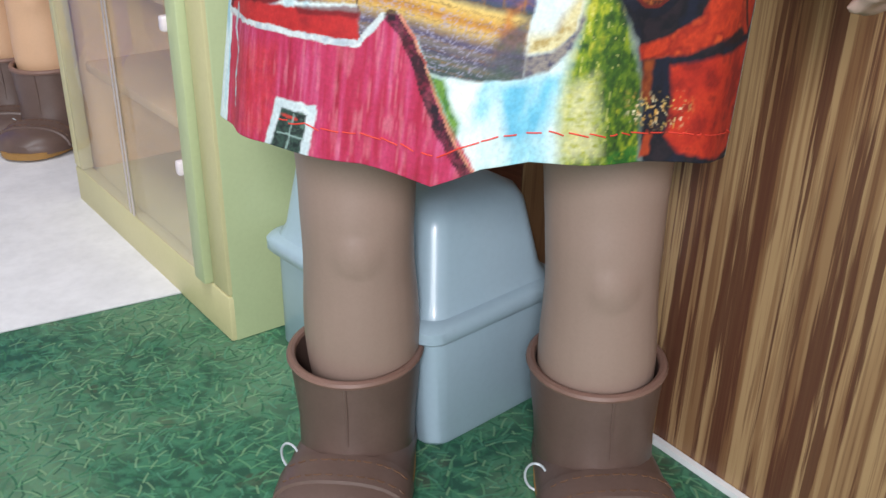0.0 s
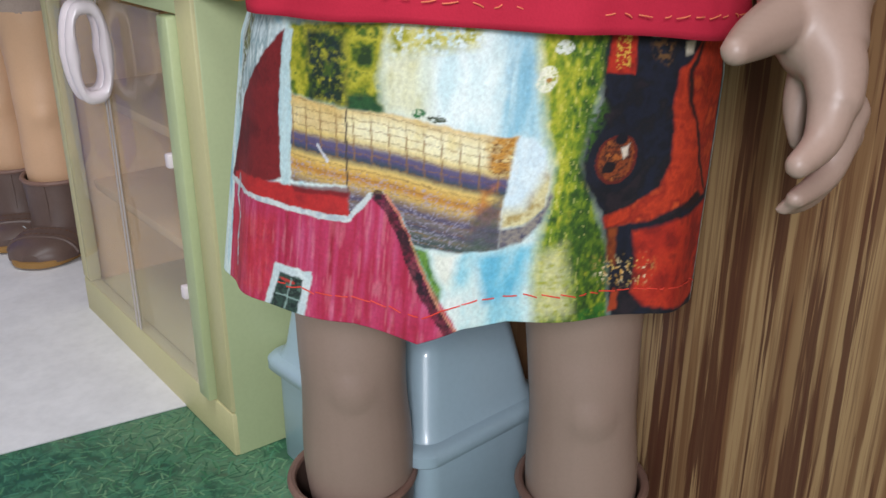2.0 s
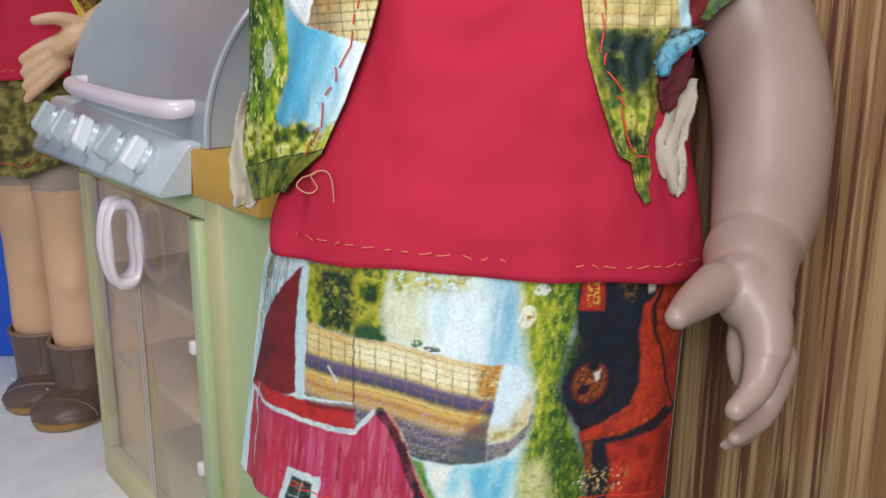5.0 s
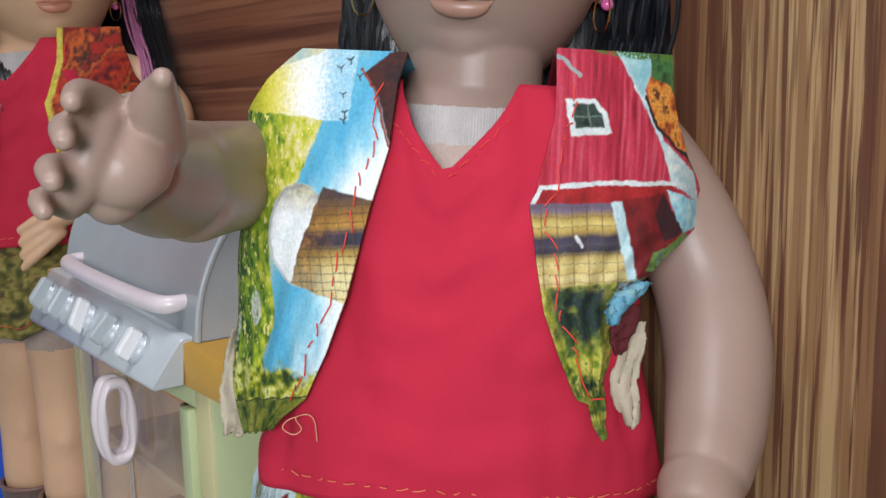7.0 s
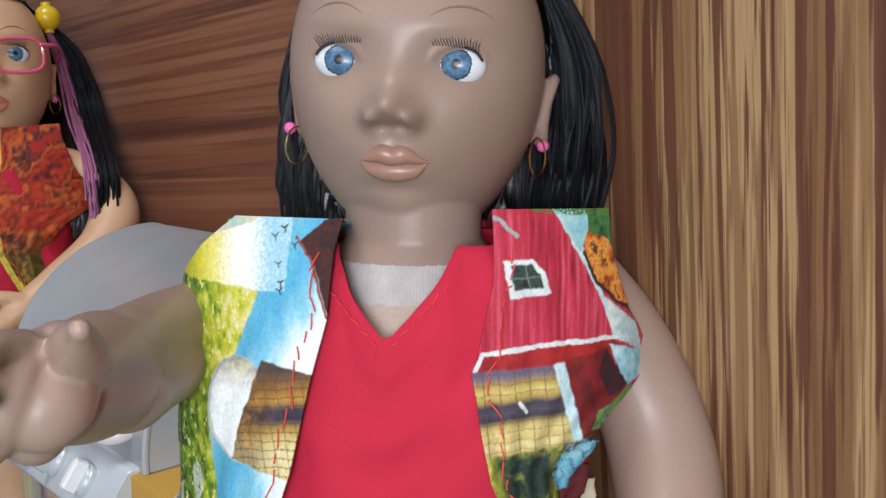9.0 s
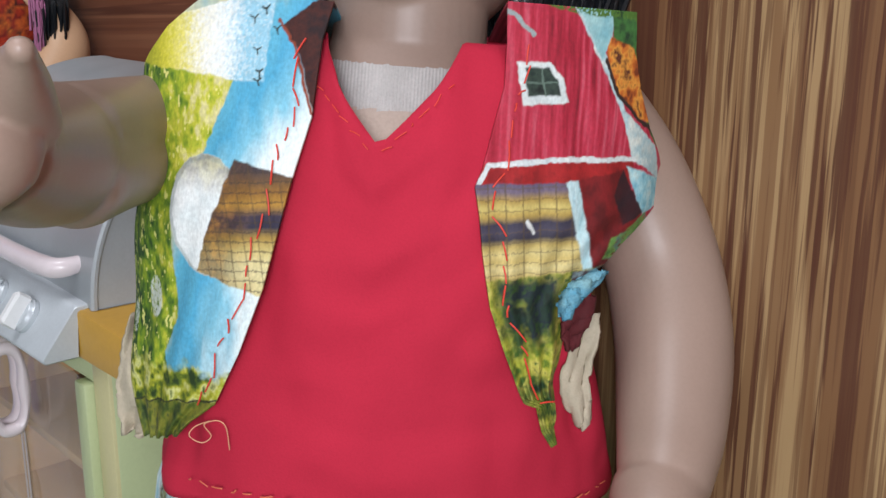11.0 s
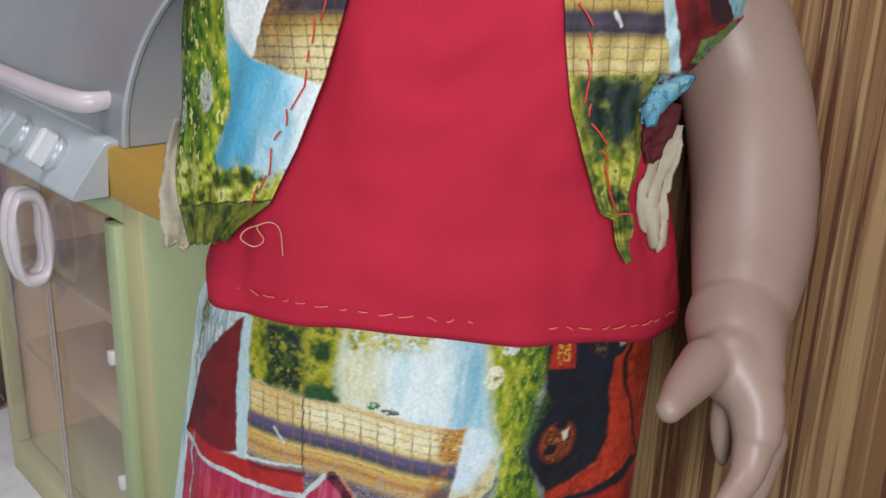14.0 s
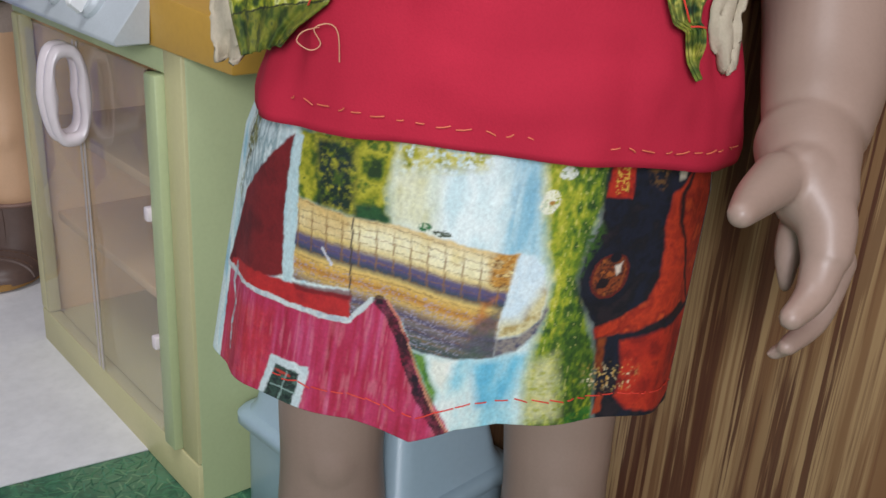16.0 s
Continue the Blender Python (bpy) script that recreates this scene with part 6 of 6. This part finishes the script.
def vest(M, prints, label, cols=230, rows=380, plain=False):
    top = root("vest", M @ Matrix.Translation((0, 0, 0.25)), label, "vest")
    rnd = random.Random(11)
    for side, table in ((1, VEST_R), (-1, VEST_L)):
        z0, z1 = table[0][0], table[-1][0]
        pts, cloth = [], []
        over = 0 if plain else 16
        for i in range(rows + over):
            f = min(1.0, i / (rows - 1))
            back = max(0, i - rows + 1) / max(over, 1)
            row, cl = [], []
            for k in range(cols):
                g = k / (cols - 1)
                z = z0 + (z1 - z0) * f
                if side < 0:
                    z -= (1 - f) ** 3 * 0.0075 * g
                inner, outer = table_at(table, z0 + (z1 - z0) * f)
                x = side * (inner + (outer - inner) * g)
                rx, ry = table_at(VEST, z)
                a = math.asin(max(-0.999, min(0.999, x / rx)))
                y = -ry * math.cos(a)
                wave = 0.0012 * math.sin(22 * f + 5 * g) * g + 0.0010 * math.sin(9 * g * math.pi + 4 * f) * (1 - f)
                if side > 0:
                    wave += 0.0035 * (1 - smoothstep(0.0, 0.22, f)) * math.sin(46 * f + 2 + 3 * g) * (0.4 + 0.6 * g)
                    y += 0.010 * smoothstep(0.7, 1.0, g) * (1 - smoothstep(0.30, 0.45, f))
                y -= wave
                arc = arcs_fast(rx, ry, a)
                zz = z
                if back > 0:
                    y = y + (0.030 - y) * back
                    zz = z + 0.001 * math.sin(back * math.pi) - 0.012 * back
                row.append((x + 0.001 * side * wave * 100 * g, y, zz - 0.25))
                cl.append(drape(STRAIGHT if plain else RIGHT_CUT if side > 0 else LEFT_CUT, arc, (z + 0.03 * back) * 1000))
            pts.append(row if side > 0 else row[::-1])
            cloth.append(cl if side > 0 else cl[::-1])
        dyed("front_panel", pts, cloth, prints[0 if side > 0 else 1], PRINT, top, "printed cotton front with a red running stitch", thick=0.0009)
        # running stitch beside the opening
        bm = bmesh.new()
        line = []
        for f in np.linspace(0.10, 0.93, 60):
            z = z0 + (z1 - z0) * f
            inner, outer = table_at(table, z)
            x = side * (inner + 0.0052 + 0.001 * math.sin(31 * f))
            rx, ry = table_at(VEST, z)
            y = -ry * math.sqrt(1 - (x / rx) ** 2) - 0.0014
            line.append(Vector((x, y, z - 0.25)))
        stitch_row(bm, line, 0.0050, 0.0016, 0.00026, rnd, 0.0009)
        tagged(part("front_stitching", bm, THREAD, top, "red hand-sewn running stitch"), kind="stuff")
    if plain:
        return top
    # back
    pts, cloth = [], []
    for i in range(40):
        z = 0.25 + 0.125 * i / 39
        row, cl = [], []
        for k in range(60):
            x = -0.074 + 0.148 * k / 59
            row.append((-x, 0.030 + 0.022 * math.sqrt(1 - (x / 0.08) ** 2) * (1 - 0.5 * smoothstep(0.34, 0.375, z)), z - 0.25))
            cl.append((x * 1000, z * 1000 - 60))
        pts.append(row)
        cloth.append(cl)
    dyed("back_panel", pts, cloth, prints[0], PRINT, top, thick=0.0009)
    return top


def arcs_fast(rx, ry, a):
    """Arc length in mm on a nearly round ellipse, from the front to the angle a."""
    n = 12
    s = 0.0
    for i in range(n):
        t = a * (i + 0.5) / n
        s += math.hypot(rx * math.cos(t), ry * math.sin(t))
    return s * a / n * 1000


def felt_flap(M, rows, label, mat=FELT, name="felt_lining", category="felt scrap", curl=0.0028):
    """A torn, folded scrap hanging from the vest's edge. rows: x, y, z, half width."""
    bm = bmesh.new()
    rnd = random.Random(int(rows[0][2] * 1e5))
    loops = []
    line = spline(rows, 7)
    ends = [rnd.uniform(-0.4, 0.4) for _ in line]
    for k, (x, y, z, w) in enumerate(line):
        loop = []
        for g in np.linspace(-1, 1, 15):
            rag = 1 + 0.16 * ends[k] * (abs(g) > 0.8)
            fold = curl * math.sin(2.6 * g + z * 150) + 0.6 * curl * abs(math.sin(3.4 * g + 1.1 - z * 90))
            droop = 0.0012 * math.sin(5 * g + k) * (k / len(line))
            loop.append((x + w * g * rag, y - fold, z + droop + rnd.uniform(-0.00025, 0.00025)))
        loops.append(loop)
    rings(bm, loops, closed=False)
    ob = part(name, bm, mat)
    mod = ob.modifiers.new("thickness", "SOLIDIFY")
    mod.thickness = 0.0013
    ob.matrix_world = M
    return tagged(ob, label, category)


skirt(D1, farm, "short cotton skirt printed with a red barn and farm fields")
blouse(D1, "plain red sleeveless blouse with a V neck and stitched hem")
vest(D1, (vest_right, vest_left), "open cotton vest in the same farm print, red stitches")
felt_flap(Matrix(), [(0.0839, 0.2530, 0.2913, 0.0022), (0.0826, 0.2510, 0.2865, 0.0039), (0.0805, 0.2490, 0.2802, 0.0044), (0.0786, 0.2475, 0.2726, 0.0046), (0.0795, 0.2470, 0.2650, 0.0035), (0.0812, 0.2470, 0.2583, 0.0011)], "ragged beige felt lining hanging from the vest", curl=0.0013)
felt_flap(D1, [(-0.0795, -0.0120, 0.2820, 0.0026), (-0.0802, -0.0150, 0.2715, 0.0042), (-0.0786, -0.0190, 0.2600, 0.0072), (-0.0784, -0.0210, 0.2520, 0.0064), (-0.0796, -0.0200, 0.2450, 0.0024)], "beige felt lining tip showing below the vest")
felt_flap(Matrix(), [(0.0856, 0.2480, 0.3051, 0.0015), (0.0816, 0.2450, 0.3034, 0.0030), (0.0775, 0.2430, 0.3010, 0.0032), (0.0750, 0.2420, 0.2980, 0.0019), (0.0741, 0.2420, 0.2945, 0.0009)], "turned blue cotton edge at the vest's armhole", BLUE_COTTON, "turned_edge", "cloth fold", 0.0014)
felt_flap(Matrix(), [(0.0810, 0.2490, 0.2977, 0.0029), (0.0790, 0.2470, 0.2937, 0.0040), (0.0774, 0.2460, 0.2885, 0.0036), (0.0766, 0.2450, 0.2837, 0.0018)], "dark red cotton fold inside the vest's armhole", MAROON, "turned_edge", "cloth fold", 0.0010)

# loose thread
bm = bmesh.new()
tube(bm, [(*p, 0.00016) for p in ((-0.0282, 0.2435, 0.2662), (-0.0322, 0.2420, 0.2652), (-0.0337, 0.2415, 0.2627), (-0.0302, 0.2410, 0.2607), (-0.0277, 0.2420, 0.2622), (-0.0292, 0.2410, 0.2662), (-0.0252, 0.2400, 0.2677), (-0.0230, 0.2405, 0.2652), (-0.0228, 0.2420, 0.2577))], 5, 8)
ob = part("loose_thread", bm, GOLD_THREAD)
tagged(ob, "loose curled thread hanging from the vest's corner", "thread")


# ---- boots ----
def boot(M, label, group):
    top = root("boot", M, label, "boot", group)
    bm = bmesh.new()
    rows = ((0.006, 0.0215, 0.0270, -0.004), (0.012, 0.0225, 0.0270, -0.003), (0.022, 0.0228, 0.0262, -0.001), (0.035, 0.0242, 0.0262, 0), (0.047, 0.0252, 0.0268, 0), (0.0475, 0.0252, 0.0268, 0))
    loops = [ellipse(0, y, z, rx, ry, 40) for z, rx, ry, y in rows]
    loops += [ellipse(0, y, z, rx - 0.0022, ry - 0.0022, 40) for z, rx, ry, y in rows[::-1][:5]]
    rings(bm, loops, caps=(True, True))
    part("shaft", bm, BOOT, top, "smooth brown boot shaft")
    bm = bmesh.new()
    loops = []
    for k in range(40):
        q = 2 * math.pi * k / 40
        c, s = math.cos(q), math.sin(q)
        loops.append([((0.0246 + 0.0018 * math.cos(j * math.pi / 4)) * c, (0.0262 + 0.0018 * math.cos(j * math.pi / 4)) * s, 0.0480 + 0.0016 * math.sin(j * math.pi / 4)) for j in range(8)])
    loops.append(loops[0])
    rings(bm, loops, caps=(False, False))
    bmesh.ops.remove_doubles(bm, verts=bm.verts, dist=1e-6)
    part("rim", bm, BOOT_RIM, top, "rolled lighter brown rim")
    bm = bmesh.new()
    loops = []
    for f in np.linspace(0, 1, 16):
        y = 0.020 - 0.078 * f
        h = lerp_table(((0, 0.012), (0.3, 0.0145), (0.55, 0.0138), (0.8, 0.0125), (0.95, 0.0100), (1.0, 0.006)), f)[0]
        w = lerp_table(((0, 0.018), (0.2, 0.0225), (0.55, 0.0245), (0.8, 0.0245), (0.95, 0.017), (1.0, 0.007)), f)[0]
        loops.append([(w * math.copysign(abs(math.cos(q)) ** 0.8, math.cos(q)), y, 0.004 + max(0.0, h * math.copysign(abs(math.sin(q)) ** 0.9, math.sin(q)))) for q in np.linspace(0, 2 * math.pi, 28, endpoint=False)])
    rings(bm, loops)
    part("foot", bm, BOOT, top, "rounded brown boot foot")
    bm = bmesh.new()
    loops = []
    for z, g in ((0.0012, 0.0), (0.0014, 0.0008), (0.0052, 0.0010), (0.0055, 0.0)):
        loop = []
        for q in np.linspace(0, 2 * math.pi, 40, endpoint=False):
            s = math.sin(q)
            loop.append(((0.0235 + g + 0.0015 * s * -1) * math.copysign(abs(math.cos(q)) ** 0.8, math.cos(q)), -0.019 + (0.0400 + g) * s, z))
        loops.append(loop)
    rings(bm, loops)
    part("sole", bm, SOLE, top, "tan sole edge")
    bm = bmesh.new()
    tube(bm, [(0.001, -0.0270, 0.016, 0.0006), (0.001, -0.0262, 0.034, 0.0006), (0.001, -0.0266, 0.046, 0.0006)], 6, 3)
    part("front_seam", bm, BOOT, top)
    # band over the instep with two rows of stitches
    def instep(fr, q, proud):
        y = 0.020 - 0.078 * fr
        h = lerp_table(((0, 0.012), (0.3, 0.0145), (0.55, 0.0138), (0.8, 0.0125), (0.95, 0.0100), (1.0, 0.006)), fr)[0] + proud
        w = lerp_table(((0, 0.018), (0.2, 0.0225), (0.55, 0.0245), (0.8, 0.0245), (0.95, 0.017), (1.0, 0.007)), fr)[0] + proud
        return Vector((w * math.copysign(abs(math.cos(q)) ** 0.8, math.cos(q)), y, 0.004 + h * abs(math.sin(q)) ** 0.9))
    bm = bmesh.new()
    around = np.linspace(0.12, math.pi - 0.12, 30)
    rings(bm, [[instep(fr, q, d) for q in around] for fr, d in ((0.60, -0.001), (0.61, 0.0011), (0.64, 0.0014), (0.76, 0.0014), (0.79, 0.0011), (0.80, -0.001))], closed=False, caps=(False, False))
    band = part("instep_band", bm, BOOT, top, "raised brown band over the instep")
    rnd = random.Random(2)
    for fr in (0.655, 0.755):
        bm = bmesh.new()
        stitch_row(bm, [instep(fr, q, 0.0015) for q in np.linspace(0.5, math.pi - 0.5, 30)], 0.0022, 0.0014, 0.0003, rnd, 0.0001)
        tagged(part("stitching", bm, DARK_WOOD, band), kind="stuff")
    bm = bmesh.new()
    tube(bm, [(-0.0240 + 0.004 * math.cos(q), -0.0185 - 0.0015 * math.cos(q), 0.0085 + 0.0062 * math.sin(q), 0.0005) for q in np.linspace(0, 2 * math.pi, 20)], 6, 1, round_ends=False)
    part("buckle", bm, STEEL_LIGHT, top, "small silver ring buckle")
    return top


BOOTS = "brown vinyl boot with rolled rim on the grass print"
b1 = boot(Matrix.Translation((-0.0354, 0.3100, 0)) @ pose(0, 0, 0, 0, 0, -4), BOOTS, "boots of the brown doll")
copy_thing(b1, Matrix.Translation((0.0560, 0.3040, 0)) @ pose(0, 0, 0, 0, 0, 5))
for s in (-1, 1):
    b = copy_thing(b1, D2 @ pose(-0.0195 + 0.0205 * s, -0.0005 - 0.0155 * s, 0.0015, 0, 0, -8 * s))
    tagged(b, "brown vinyl boot with tan sole on the white sheet", "boot", "boots of the neighbour doll")

# ---- clothes and things of the neighbour doll ----
skirt(D2, foliage, "short olive leaf-print skirt on the neighbour doll", 120, 60, lift=0.028)
blouse(D2, "red sleeveless blouse on the neighbour doll")
vest(D2 @ pose(0, 0, -0.006), (autumn, autumn), "open vest with dark red leaf print on the neighbour doll", 50, 80, True)


# ---- things behind the neighbour doll ----
bm = bmesh.new()
block(bm, (-0.17, 0.0, 0.0), (0.16, 0.007, 0.52), 0.003)
ob = part("blue_board", bm, BLUE)
ob.location = (-0.470, 0.800, 0.0016)
tagged(ob, "bright blue plastic board leaning behind the neighbour doll", "board")

# glasses of the neighbour doll
def glasses(M):
    top = root("toy_glasses", M, "pink plastic toy glasses worn by the neighbour doll", "glasses")
    for s in (-1, 1):
        bm = bmesh.new()
        pts = []
        for k in range(25):
            t = 2 * math.pi * k / 24
            c, v = math.cos(t), math.sin(t)
            pts.append((s * 0.0205 + 0.0150 * math.copysign(abs(c) ** 0.6, c), -0.0530 + 0.25 * abs(0.0205 + 0.0150 * c * s) * 0.5, 0.0000 + 0.0110 * math.copysign(abs(v) ** 0.6, v), 0.0011))
        tube(bm, pts, 8, 1, round_ends=False)
        part("rim", bm, PINK_FRAME, top)
        bm = bmesh.new()
        tube(bm, [(s * 0.0350, -0.0500, 0.006, 0.0014), (s * 0.0450, -0.040, 0.006, 0.0014), (s * 0.0500, -0.010, 0.004, 0.0012), (s * 0.0505, 0.010, 0.000, 0.0010)], 8, 4)
        part("temple", bm, PINK_FRAME, top)
    bm = bmesh.new()
    tube(bm, [(-0.0055, -0.0520, 0.002, 0.0011), (0, -0.0535, 0.004, 0.0011), (0.0055, -0.0520, 0.002, 0.0011)], 8, 4)
    part("bridge", bm, PINK_FRAME, top)
    return top


glasses(D2 @ HEAD_2)
bm = bmesh.new()
bmesh.ops.create_uvsphere(bm, u_segments=20, v_segments=12, radius=0.009)
bmesh.ops.create_cone(bm, segments=12, radius1=0.0035, radius2=0.0035, depth=0.021, cap_ends=True)
ob = part("hair_bead", bm, YELLOW_BEAD)
ob.matrix_world = D2 @ HEAD_2 @ pose(0.047, -0.002, 0.030)
tagged(ob, "round yellow hair bead on the neighbour doll", "hair bead")
